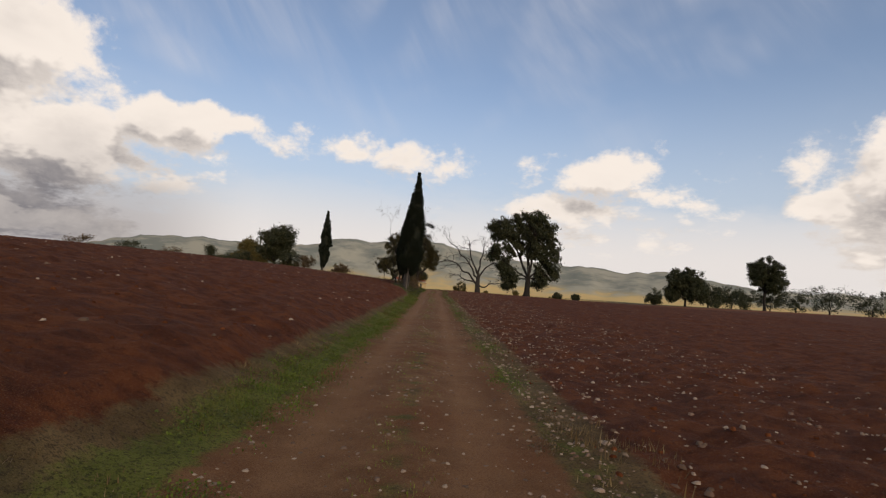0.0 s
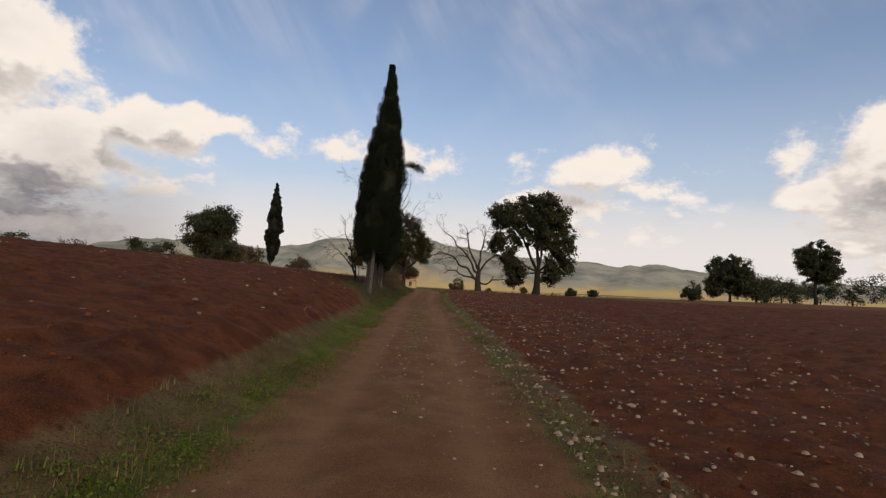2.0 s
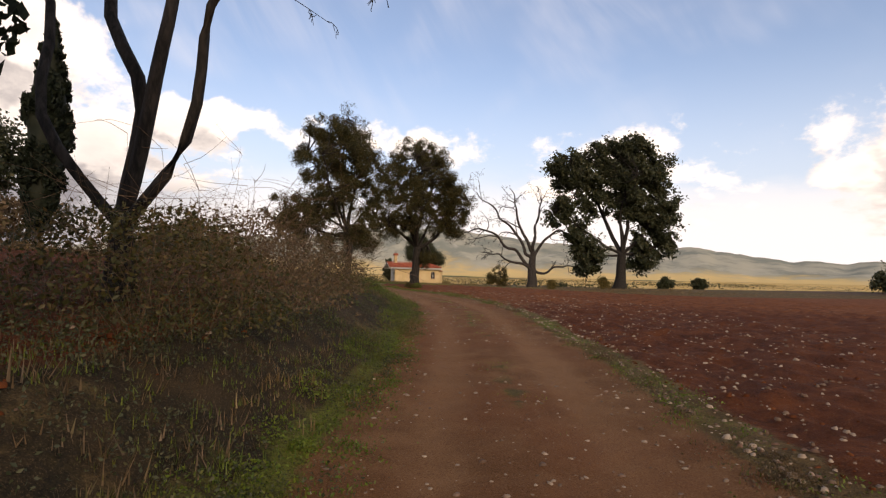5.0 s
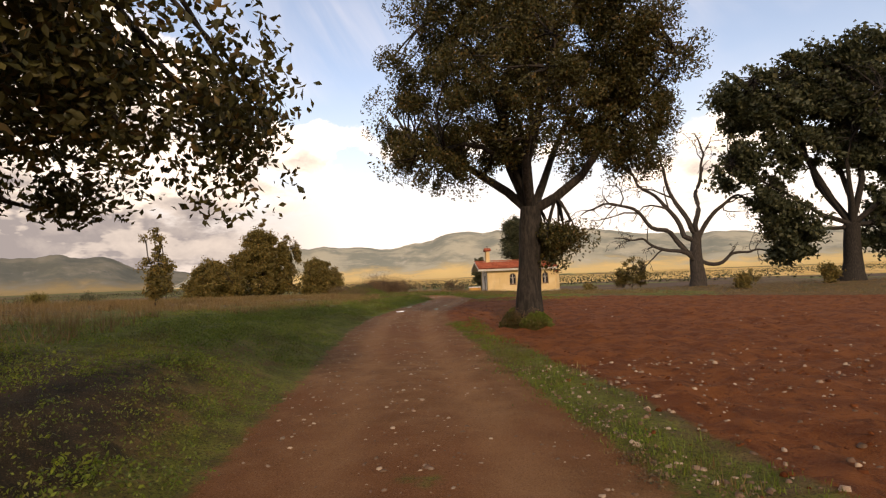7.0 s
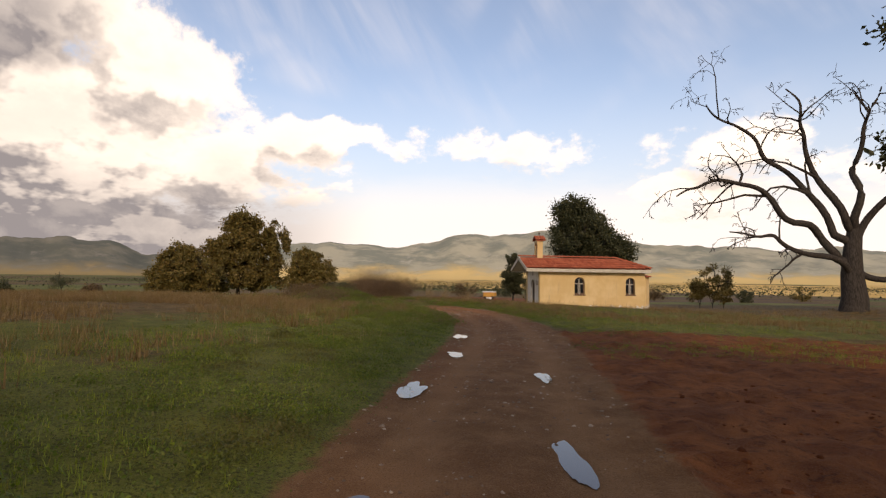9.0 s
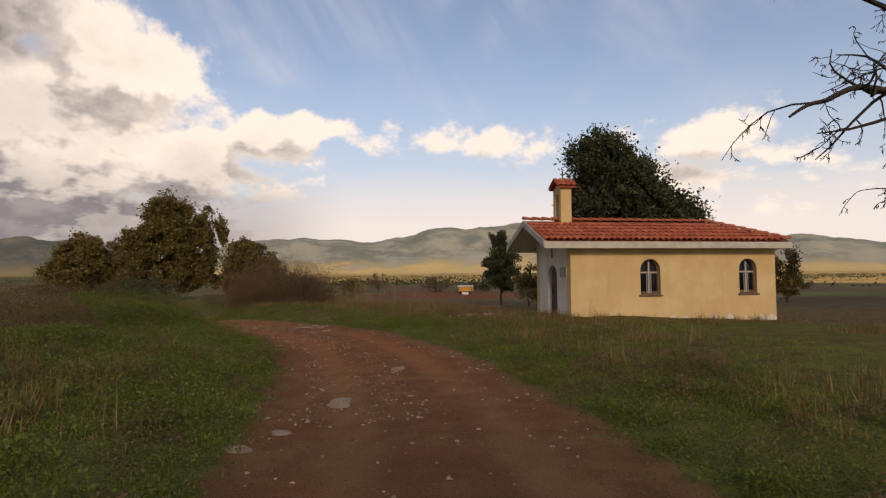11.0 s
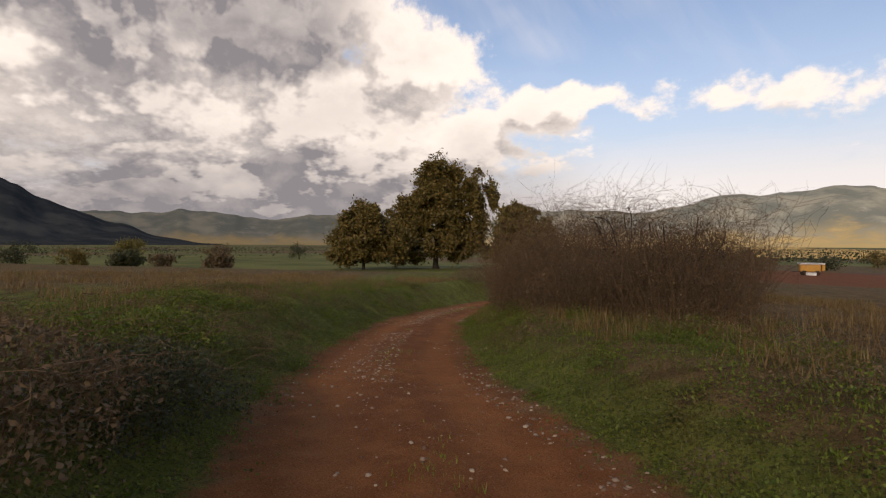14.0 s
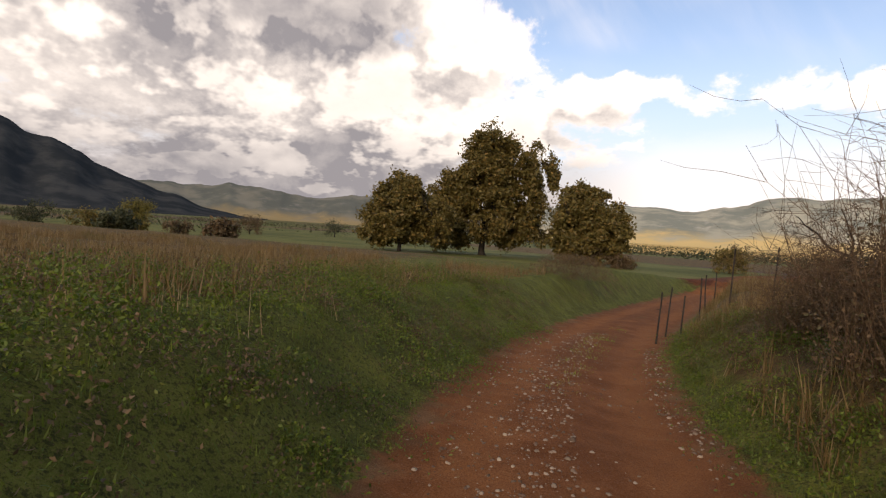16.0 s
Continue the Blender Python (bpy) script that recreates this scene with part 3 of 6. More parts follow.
def make_ground():
    def lines(lo, hi, step, far_lo, far_hi):
        mid = np.arange(lo, hi + 1e-6, step)
        up, v, s = [], hi, step
        while v < far_hi:
            s *= 1.13
            v += s
            up.append(v)
        dn, v, s = [], lo, step
        while v > far_lo:
            s *= 1.13
            v -= s
            dn.append(v)
        return np.r_[dn[::-1], mid, up]

    xs, ys = lines(-43, 14, 0.29, -4600, 4600), lines(-4, 186, 0.29, -2500, 4700)
    gx, gy = np.meshgrid(xs, ys)
    x, y = gx.ravel(), gy.ravel()
    d, _ = along(x, y)
    z = height(x, y)
    hw = half_width(y)
    a = np.abs(d)
    road = sstep(a, hw + 0.35, hw - 0.35) - 0.62 * np.exp(-((d / 0.3) ** 2)) * sstep(fbm(x, y, 1.6, 50), 0.34, 0.50) * (y < 105)
    road -= 0.5 * np.exp(-((d / 0.3) ** 2)) * sstep(fbm(x, y, 1.6, 51), 0.48, 0.62) * (y > 150)
    plough = plough_mask(x, y, d)
    wide = 0.75 + 0.75 * sstep(y, 47, 91)
    wide = wide + 0.4 * (d > 0) * sstep(y, 96, 102) * sstep(y, 118, 111)
    verge = sstep(a, hw + wide + 1.2 * (fbm(x, y, 3.0, 71) - 0.5), hw + 0.2)
    verge = verge * np.where(d > 0, np.interp(y, [0, 92, 98, 110, 116, 134, 142], [0.62, 0.62, 0.95, 0.95, 0.1, 0.1, 1.0]), 1.0)
    lawn = sstep(y, 137, 140) * sstep(d, 1.2, 2.2) * sstep(x, 12, 5) * sstep(y, 163, 157)
    meadow = sstep(d, -1.2, -2.4) * sstep(y, 89, 96) * sstep(a, 17, 6) * 0.9
    grass = np.clip(np.maximum(np.maximum(verge, lawn), meadow) * (0.55 + 0.7 * (fbm(x, y, 4.0, 81) - 0.2)), 0, 1)
    r = np.hypot(x + 12, y - 130)
    gold = sstep(r, 330, 430) * sstep(fbm(x, y * 0.6, 330.0, 91), 0.32, 0.42) * sstep(np.degrees(np.arctan2(x + 10, y - 100)), -38, -22)
    green = (a < hw - 0.15) * sstep(y, 141, 155) + sstep(r, 80, 105) * sstep(y + 0.3 * np.abs(x), 140, 165) * sstep(fbm(x, y, 80.0, 95), 0.44, 0.50)
    stub = sstep(r, 58, 78) * sstep(y + 0.3 * np.abs(x), 140, 165) * sstep(fbm(x, y, 45.0, 99), 0.56, 0.60)
    # zones of darkened litter where the bank and the oak's foot lie in shade
    shaded_litter = sstep(y, 47, 51) * sstep(y, 95, 90) * sstep(d, -1.5, -2.1) * sstep(d, -6.5, -4.5) * (0.35 + 0.9 * fbm(x, y, 2.4, 63))
    shaded_litter = np.maximum(shaded_litter, 0.95 * np.exp(-(((x + 8.8) / 4.5) ** 2 + ((y - 101.0) / 6.5) ** 2)) * sstep(d, -1.6, -2.6))
    # right of the track past y 80 the soil is coloured as sunlit
    sunlit_soil = sstep(y, 80, 104) * (d > 0)
    worn = np.exp(-(((a - 0.75) / 0.30) ** 2)) * (0.55 + 0.7 * fbm(x, y, 3.0, 58)) * sstep(a, hw, hw - 0.3)
    n = len(x)
    i, j = np.meshgrid(np.arange(len(ys) - 1), np.arange(len(xs) - 1), indexing="ij")
    w = len(xs)
    q = np.stack([i * w + j, i * w + j + 1, (i + 1) * w + j + 1, (i + 1) * w + j], -1).reshape(-1, 4)
    is_road = (a[q].mean(1) < hw[q].mean(1))
    v = np.stack([x, y, z], 1)
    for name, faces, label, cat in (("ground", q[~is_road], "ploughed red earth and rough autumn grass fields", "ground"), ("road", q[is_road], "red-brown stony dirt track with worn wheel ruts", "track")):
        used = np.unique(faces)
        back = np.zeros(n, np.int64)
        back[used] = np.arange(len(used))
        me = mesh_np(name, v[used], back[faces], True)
        for aname, cols in (("zone", (road, grass, plough)), ("cover", (gold, green, stub)), ("shaded_litter", (shaded_litter, sunlit_soil, worn))):
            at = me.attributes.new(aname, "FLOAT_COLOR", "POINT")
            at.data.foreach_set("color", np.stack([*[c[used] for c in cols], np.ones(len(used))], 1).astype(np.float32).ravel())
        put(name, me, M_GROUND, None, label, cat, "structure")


make_ground()


def ridge(name, label, az0, az1, dist, depth, profile, seed, shaded_rock=0.0, base=-8.0, lift=1.0):
    """A range of hills: height in degrees over azimuth, as a solid slope."""
    n, k = 260, 26
    az = np.linspace(az0, az1, n)
    pa, ph = np.array(profile).T
    top = np.interp(az, pa, ph)
    ker = np.hanning(9)
    top = np.convolve(np.r_[np.full(4, top[0]), top, np.full(4, top[-1])], ker / ker.sum(), "valid")
    top = top + 0.35 * (fbm(az * 3, az * 0, 6.0, seed, 4) - 0.5) * np.clip(top, 0, 2)
    t = np.linspace(0, 1.5, k)
    A, T = np.meshgrid(az, t, indexing="ij")
    R = dist - depth + depth * T
    H = np.where(T <= 1, sstep(T, -0.05, 1.05) ** 1.15, 1 - 0.5 * (T - 1))
    H = H + (fbm(A * 40, T * 300, 90.0, seed + 5, 4) - 0.5) * 0.22 * np.sin(np.clip(T, 0, 1) * np.pi)
    ends = sstep(np.minimum(az - az0, az1 - az), 0, 4)[:, None]
    peak = lift * ends * np.tan(np.radians(np.repeat(top[:, None], k, 1))) * dist
    Z = base + (peak - base) * H
    X, Y = -10 + R * np.sin(np.radians(A)), 80 + R * np.cos(np.radians(A))
    v = np.stack([X, Y, Z], -1).reshape(-1, 3)
    i, j = np.meshgrid(np.arange(n - 1), np.arange(k - 1), indexing="ij")
    q = np.stack([i * k + j, (i + 1) * k + j, (i + 1) * k + j + 1, i * k + j + 1], -1).reshape(-1, 4)
    me = mesh_np(name, v, q, True)
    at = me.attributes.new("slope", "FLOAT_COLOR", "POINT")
    at.data.foreach_set("color", np.stack([H, np.full(H.shape, shaded_rock), H * 0, H * 0 + 1], -1).astype(np.float32).ravel())
    put(name, me, M_HILL, None, label, "hills", "structure")


ridge("backdrop_hills", "pale sunlit hills with golden fields at their foot", -40, 60, 4300, 1500,
      [(-40, 1.6), (-34, 2.2), (-32.5, 2.7), (-29, 3.4), (-24.8, 3.75), (-20, 3.35), (-16.5, 3.4), (-13, 4.2), (-10.5, 4.95), (-8.7, 4.95), (-5.2, 4.6), (-1.7, 5.05), (2.2, 4.66), (7, 4.0), (11, 3.4), (14, 3.5), (16.6, 3.5), (19.9, 2.96), (23.2, 3.15), (27.3, 2.45), (32, 1.9), (45, 1.6), (60, 1.2)], 7)
ridge("backdrop_far_range", "hazy hills below the cloud, its shade darkened into their colour", -92, -28, 4400, 900,
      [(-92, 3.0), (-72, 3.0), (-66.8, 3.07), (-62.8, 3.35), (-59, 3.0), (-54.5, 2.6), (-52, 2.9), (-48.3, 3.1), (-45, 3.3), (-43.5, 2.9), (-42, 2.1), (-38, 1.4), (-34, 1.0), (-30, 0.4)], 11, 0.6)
ridge("backdrop_mountain", "steep rocky mountain under cloud, its shade darkened into the colour", -128, -60, 3600, 1300,
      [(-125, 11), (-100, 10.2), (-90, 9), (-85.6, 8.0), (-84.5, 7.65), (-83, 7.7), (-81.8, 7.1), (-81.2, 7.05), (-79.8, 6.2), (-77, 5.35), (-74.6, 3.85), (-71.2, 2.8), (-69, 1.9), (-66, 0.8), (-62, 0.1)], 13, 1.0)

# ---- trees ----
def bend(rng, a, b, n=6, sag=0.0, wig=0.12):
    """A crooked line from a to b."""
    a, b = np.asarray(a, float), np.asarray(b, float)
    t = np.linspace(0, 1, n)[:, None]
    p = a + (b - a) * t
    L = np.linalg.norm(b - a)
    k = np.sin(t * np.pi)
    p = p + k * rng.normal(size=3) * L * wig * 0.5
    p[:, 2] += sag * L * k[:, 0]
    p[1:-1] += rng.normal(size=(n - 2, 3)) * L * wig * 0.25
    p[1:-1] = (p[:-2] + 2 * p[1:-1] + p[2:]) / 4
    return p


def broadleaf(name, x, y, h, lobes, trunk_r, fork, leaf, n_clump, per, mat, label, seed, lean=(0, 0), category="tree", bark_mat=None, clump_r=0.85, group="", sink=0.15, lumpy=0.55):
    """A tree with trunk, limbs and clumps of leaves in the given lobes (dx, dy, z, rx, ry, rz)."""
    rng = np.random.default_rng(seed)
    z0 = float(height([x], [y], False)[0]) - sink
    top = thing(name, label, category, x, y, z0, 0, group)
    lobes = np.array(lobes, float)
    vol = np.prod(lobes[:, 3:], 1) ** 0.8
    vol = np.maximum(vol, vol.max() * 0.11)
    pick = rng.choice(len(lobes), n_clump, p=vol / vol.sum())
    dirs = rng.normal(size=(n_clump, 3))
    dirs /= np.linalg.norm(dirs, axis=1)[:, None]
    rad = rng.uniform(0, 1, n_clump) ** 0.42
    cen = lobes[pick, :3] + dirs * rad[:, None] * lobes[pick, 3:] * rng.uniform(0.8, 1.08, (n_clump, 1))
    cen[:, 2] = np.maximum(cen[:, 2], fork * 0.5)
    tubes = Tubes(8)
    joint = np.array([lean[0], lean[1], fork])
    trunk = bend(rng, (0, 0, -0.1), joint, 7, 0, 0.06)
    flare = trunk_r * np.array([1.75, 1.25, 1.06, 1.0, 0.95, 0.92, 0.9])
    tubes.add(trunk, flare, 12)
    k = max(4, min(9, n_clump // 9))
    far = cen[np.argsort(-np.linalg.norm(cen - joint, axis=1))]
    ends = [far[0]]
    for c in far[1:]:
        if len(ends) < k and min(np.linalg.norm(c - e) for e in ends) > 0.42 * np.ptp(cen[:, 0]):
            ends.append(c)
    limbs = []
    for e in ends + [cen[cen[:, 2].argmax()]]:
        e = joint + (e - joint) * 0.92
        p = bend(rng, joint + (0, 0, -0.1), e, 8, 0.10, 0.16)
        r = trunk_r * rng.uniform(0.32, 0.50)
        tubes.add(p, np.linspace(r, 0.035, 8) , 7)
        limbs.append(p)
    nodes = np.concatenate([p[1:] for p in limbs])
    for c in cen:
        near = nodes[np.linalg.norm(nodes - c, axis=1).argmin()]
        tubes.add(bend(rng, near, c, 5, 0.05, 0.2), np.linspace(0.05, 0.012, 5) * (0.6 + trunk_r), 5)
    put("trunk", tubes.mesh("trunk"), bark_mat or M_BARK, top)
    n = n_clump * per
    which = np.repeat(np.arange(n_clump), per)
    off = rng.normal(size=(n, 3))
    off /= np.linalg.norm(off, axis=1)[:, None]
    cr = clump_r * rng.uniform(0.5, 1.15, n_clump)[which]
    off *= (cr * rng.uniform(0, 1.08, n) ** 0.55)[:, None] * [1.05, 1.05, 0.9]
    if leaf > 0.1:
        off *= np.where(rng.uniform(size=n) < 0.4, rng.uniform(1.1, 1.8, n), 1.0)[:, None]
    pts = cen[which] + off
    keep = fbm(pts[:, 0] + pts[:, 2] * 0.7, pts[:, 1] - pts[:, 2] * 0.6, clump_r * 1.3, seed, 2) > 0.5 - lumpy * 0.5
    if leaf < 0.06:
        keep &= fbm(pts[:, 0] - pts[:, 2] * 0.8, pts[:, 1] + pts[:, 2] * 0.9, 0.26, seed + 9, 2) > 0.43
    pts = pts[keep]
    pts[:, 2] = np.maximum(pts[:, 2], 0.25)
    v, q = leaf_quads(rng, pts, leaf)
    put("crown", mesh_np("crown", v, q), mat, top)
    return top


def cypress(name, x, y, h, r, bare, n, label, seed, lean=(0, 0), leaf=0.2, clumps=300, spindle=False, group="", spray=None):
    """A dark column of clumped upright sprays round a straight trunk."""
    rng = np.random.default_rng(seed)
    z0 = float(height([x], [y], False)[0]) - 0.1
    top = thing(name, label, "tree", x, y, z0, 0, group)
    tubes = Tubes(9)
    tubes.add([(0, 0, -0.1), (0.02, 0, 0.35), (lean[0] * 0.2, lean[1] * 0.2, bare), (lean[0] * 0.6, lean[1] * 0.6, h * 0.6), (lean[0], lean[1], h * 0.94)], np.array([0.16, 0.10, 0.075, 0.05, 0.012]) * (0.5 + 0.5 * r), 11)
    for _ in range(14):
        a, z = rng.uniform(0, 2 * np.pi), rng.uniform(bare * 0.6, bare * 1.4)
        L = rng.uniform(0.3, 0.9) * r
        tubes.add(bend(rng, (lean[0] * z / h, lean[1] * z / h, z), (math.cos(a) * L, math.sin(a) * L, z + rng.uniform(-0.3, 0.6)), 5, 0, 0.3), [0.022, 0.017, 0.012, 0.008, 0.003], 4)
    put("trunk", tubes.mesh("trunk"), M_BARK_GREY, top)
    stops, fractions = ([0, 0.08, 0.3, 0.45, 0.6, 0.75, 0.9, 1], [0.25, 0.6, 0.97, 1.0, 0.88, 0.62, 0.28, 0.03]) if spindle else ([0, 0.05, 0.14, 0.35, 0.48, 0.6, 0.72, 0.84, 0.93, 1], [0.55, 0.82, 1.0, 0.98, 0.86, 0.70, 0.50, 0.32, 0.19, 0.05])

    def width(t):
        return r * np.interp(t, stops, fractions)

    def axis(t):
        return 1 - (1 - t) ** 2
    tc = np.sort(rng.uniform(0, 1, clumps)) ** 1.15
    ac = rng.uniform(0, 2 * np.pi, clumps)
    size = r * rng.uniform(0.13, 0.36, clumps) * (0.45 + 0.55 * width(tc) / r)
    rc = np.maximum(width(tc) * rng.uniform(0.78, 1.16, clumps) - size * 0.7, 0)
    zc = bare + (h - bare) * tc + rng.normal(size=clumps) * 0.12
    cen = np.stack([rc * np.cos(ac) + lean[0] * axis(zc / h), rc * np.sin(ac) + lean[1] * axis(zc / h), zc], 1)
    share = size**1.6
    which = rng.choice(clumps, n, p=share / share.sum())
    off = rng.normal(size=(n, 3))
    off /= np.linalg.norm(off, axis=1)[:, None]
    off *= (size[which] * rng.uniform(0.25, 1.0, n) ** 0.5)[:, None] * [1.0, 1.0, 1.7]
    pts = cen[which] + off
    pts[:, 2] = np.minimum(pts[:, 2], h - leaf * 0.3)
    up = np.stack([np.cos(ac[which]) * 0.45, np.sin(ac[which]) * 0.45, np.full(n, 1.0)], 1)
    v, q = leaf_quads(rng, pts, leaf, up=up)
    # dark inner foliage, so that no sky shows through the middle
    m, k = 26, 14
    T, A = np.meshgrid(np.linspace(0, 0.95, m), np.linspace(0, 2 * np.pi, k, endpoint=False), indexing="ij")
    R = width(T) * 0.74 * (0.72 + 0.5 * fbm(A * 1.2, T * h, 0.55, seed, 3)) * np.minimum(1, 0.25 + T * 8)
    Z = bare + 0.15 + (h - bare) * T
    core = np.stack([R * np.cos(A) + lean[0] * axis(Z / h), R * np.sin(A) + lean[1] * axis(Z / h), Z], -1).reshape(-1, 3)
    i, j = np.meshgrid(np.arange(m - 1), np.arange(k), indexing="ij")
    p00, p01, p11, p10 = i * k + j, i * k + (j + 1) % k, (i + 1) * k + (j + 1) % k, (i + 1) * k + j
    cq = np.concatenate([np.stack(f, -1).reshape(-1, 3) for f in ((p00, p01, p11), (p00, p11, p10))])
    put("crown", mesh_np("crown", np.concatenate([core, v]), np.concatenate([cq, q + len(core)])), M_CYPRESS, top)
    if spray is not None:
        # a single bough that hangs out of the column
        a, b = np.array(spray[0]), np.array(spray[1])
        line = bend(rng, a, b, 8, 0.22, 0.06)
        tubes = Tubes(5)
        tubes.add(line, np.linspace(0.03, 0.006, 8))
        bough = put("bough", tubes.mesh("bough"), M_BARK_GREY, top)
        at = line[rng.integers(3, 8, 2600)] + rng.normal(size=(2600, 3)) * [0.12, 0.12, 0.10]
        v, q = leaf_quads(rng, at, leaf)
        put("spray", mesh_np("spray", v, q), M_CYPRESS, bough)
    return top


def bare_tree(name, x, y, limbs, trunk_r, label, seed, mat, depth=3, spread=0.75, category="tree", droop=0.0, twig=0.35, sides=8, stem=None, wig=0.2, thin=0.006, gnarl=0.1):
    """A leafless tree: main limbs as polylines, from which smaller branches fork."""
    rng = np.random.default_rng(seed)
    z0 = float(height([x], [y], False)[0]) - 0.15
    top = thing(name, label, category, x, y, z0)
    tubes = Tubes(sides)

    def fork(tubes, p, r0, lvl):
        L = np.linalg.norm(np.diff(p, axis=0), axis=1).sum()
        count = {0: 7, 1: 5, 2: 3}.get(lvl, 3)
        for _ in range(count if lvl < depth else 0):
            u = rng.uniform(0.3, 0.98)
            i = min(int(u * (len(p) - 1)), len(p) - 2)
            base = p[i] + (p[i + 1] - p[i]) * (u * (len(p) - 1) - i)
            d = p[i + 1] - p[i]
            d = d / (np.linalg.norm(d) + 1e-9)
            side = rng.normal(size=3)
            side -= d * (side @ d)
            side /= np.linalg.norm(side) + 1e-9
            go = d * rng.uniform(0.35, 1.0) + side * spread + np.array([0, 0, -droop * lvl])
            go /= np.linalg.norm(go)
            ln = L * twig * rng.uniform(0.5, 1.15)
            r = max(thin, r0 * (1 - u * 0.75) * rng.uniform(0.4, 0.6))
            q = bend(rng, base, base + go * ln, 6, rng.uniform(-0.06, 0.10), wig)
            tubes.add(q, np.linspace(r, max(thin * 0.6, r * 0.25), 6), max(3, sides - 2 * lvl - 1))
            fork(tubes, q, r, lvl + 1)

    if stem is not None:
        st = np.array(stem, float)
        tubes.add(st, trunk_r * np.linspace(1.5, 0.85, len(st)) ** 1.3, 12)
        put("trunk", tubes.mesh("trunk"), mat, top)
        tubes = Tubes(sides)
    for pts, r0 in limbs:
        p = np.array(pts, float)
        for _ in range(3):
            mid = (p[:-1] + p[1:]) / 2 + rng.normal(size=(len(p) - 1, 3)) * gnarl * np.linalg.norm(np.diff(p, axis=0), axis=1)[:, None]
            both = np.empty((2 * len(p) - 1, 3))
            both[0::2], both[1::2] = p, mid
            p = both
        for _ in range(2):
            p[1:-1] = (p[:-2] + 2 * p[1:-1] + p[2:]) / 4
        tubes.add(p, np.linspace(r0, max(0.012, r0 * 0.16), len(p)), sides)
        fork(tubes, p, r0, 0)
        if stem is not None:
            put("limb", tubes.mesh("limb"), mat, top)
            tubes = Tubes(sides)
    if stem is None:
        put("stem_tangle", tubes.mesh("stem_tangle"), mat, top, "", "", "stuff")
    return top



# ---- the cypresses and oaks along the track ----
CYPRESSES = [(-3.45, 54.0, 12.4, 1.18, 2.2, 320000, 0.6), (-3.75, 55.0, 11.0, 1.15, 2.1, 170000, 0.7), (-4.0, 58.4, 10.6, 1.2, 1.9, 60000, 0.5), (-4.0, 61.0, 10.2, 1.2, 1.8, 40000, 0.3), (-3.8, 63.6, 10.2, 1.2, 1.8, 30000, 0.2),
             (-4.2, 66.0, 10.0, 1.2, 1.7, 24000, 0.1), (-4.2, 68.0, 9.8, 1.2, 1.6, 24000, 0.0), (-4.5, 70.0, 9.6, 1.2, 1.5, 20000, 0.0), (-4.6, 72.2, 9.4, 1.15, 1.4, 20000, 0.0), (-4.4, 74.2, 10.2, 0.6, 1.4, 14000, 0.0)]
for i, (x, y, h, r, bare, n, tilt) in enumerate(CYPRESSES):
    cypress("cypress", x, y, h, r, bare, n, "tall dark cypress with a bare grey trunk beside the track", 100 + i, (tilt, 0), (0.025, 0.030)[i] if i < 2 else 0.055, 360 if i < 2 else 220, group="cypress row", spray=((1.2, 0, 6.7), (2.4, -0.2, 6.7)) if i == 0 else None)
cypress("cypress", -21.5, 96.2, 11.7, 1.05, 1.2, 9000, "slim spindle-shaped cypress standing alone at the field edge", 120, (0.3, 0), 0.15, 160, True)

broadleaf("oak_tree", -7.9, 102.5, 11.5, [(-0.7, 0, 6.6, 2.7, 3.0, 3.0), (-2.6, -0.4, 4.0, 2.3, 2.0, 1.4), (1.0, 0.3, 3.9, 1.1, 1.5, 1.2), (-0.4, 1.0, 8.5, 2.0, 2.4, 2.2), (-1.2, -0.4, 2.5, 2.2, 1.2, 0.75), (-3.6, 0.4, 3.0, 1.2, 1.2, 0.9), (0.7, 0.3, 2.8, 0.7, 1.1, 0.6), (1.0, 1.2, 6.4, 1.3, 1.6, 2.2), (0.5, 2.0, 2.3, 1.2, 1.1, 0.8), (-0.8, 2.2, 2.5, 1.4, 1.2, 0.9)], 0.19, 2.9, 0.042, 400, 850, M_OAK,
          "large oak with thinning brown-green leaves beside the track", 201, (0.1, 0.0), clump_r=0.55, lumpy=0.24, group="oaks by the track")
broadleaf("oak_tree", -4.9, 116.6, 13.0, [(0.2, 0, 8.8, 4.0, 4.0, 3.6), (-3.0, 0.3, 7.2, 2.1, 2.2, 2.0), (2.8, 0.2, 7.2, 2.1, 2.3, 2.4), (0.3, 0.3, 11.2, 2.7, 2.7, 1.9), (-2.7, 0.2, 5.5, 1.5, 1.5, 0.8), (2.5, 0.4, 5.2, 1.7, 1.5, 0.8), (-0.6, 0.5, 5.6, 1.6, 1.6, 0.8), (0.8, 0.3, 2.5, 0.9, 1.0, 0.9), (-2.5, -0.9, 5.0, 1.3, 1.2, 0.8), (0.2, -2.6, 7.0, 2.2, 1.6, 2.2)], 0.34, 3.6, 0.048, 400, 1100, M_OAK,
          "oak with thinning brown-green leaves on the grassy verge", 202, (0.15, 0.1), clump_r=0.70, lumpy=0.26, group="oaks by the track")
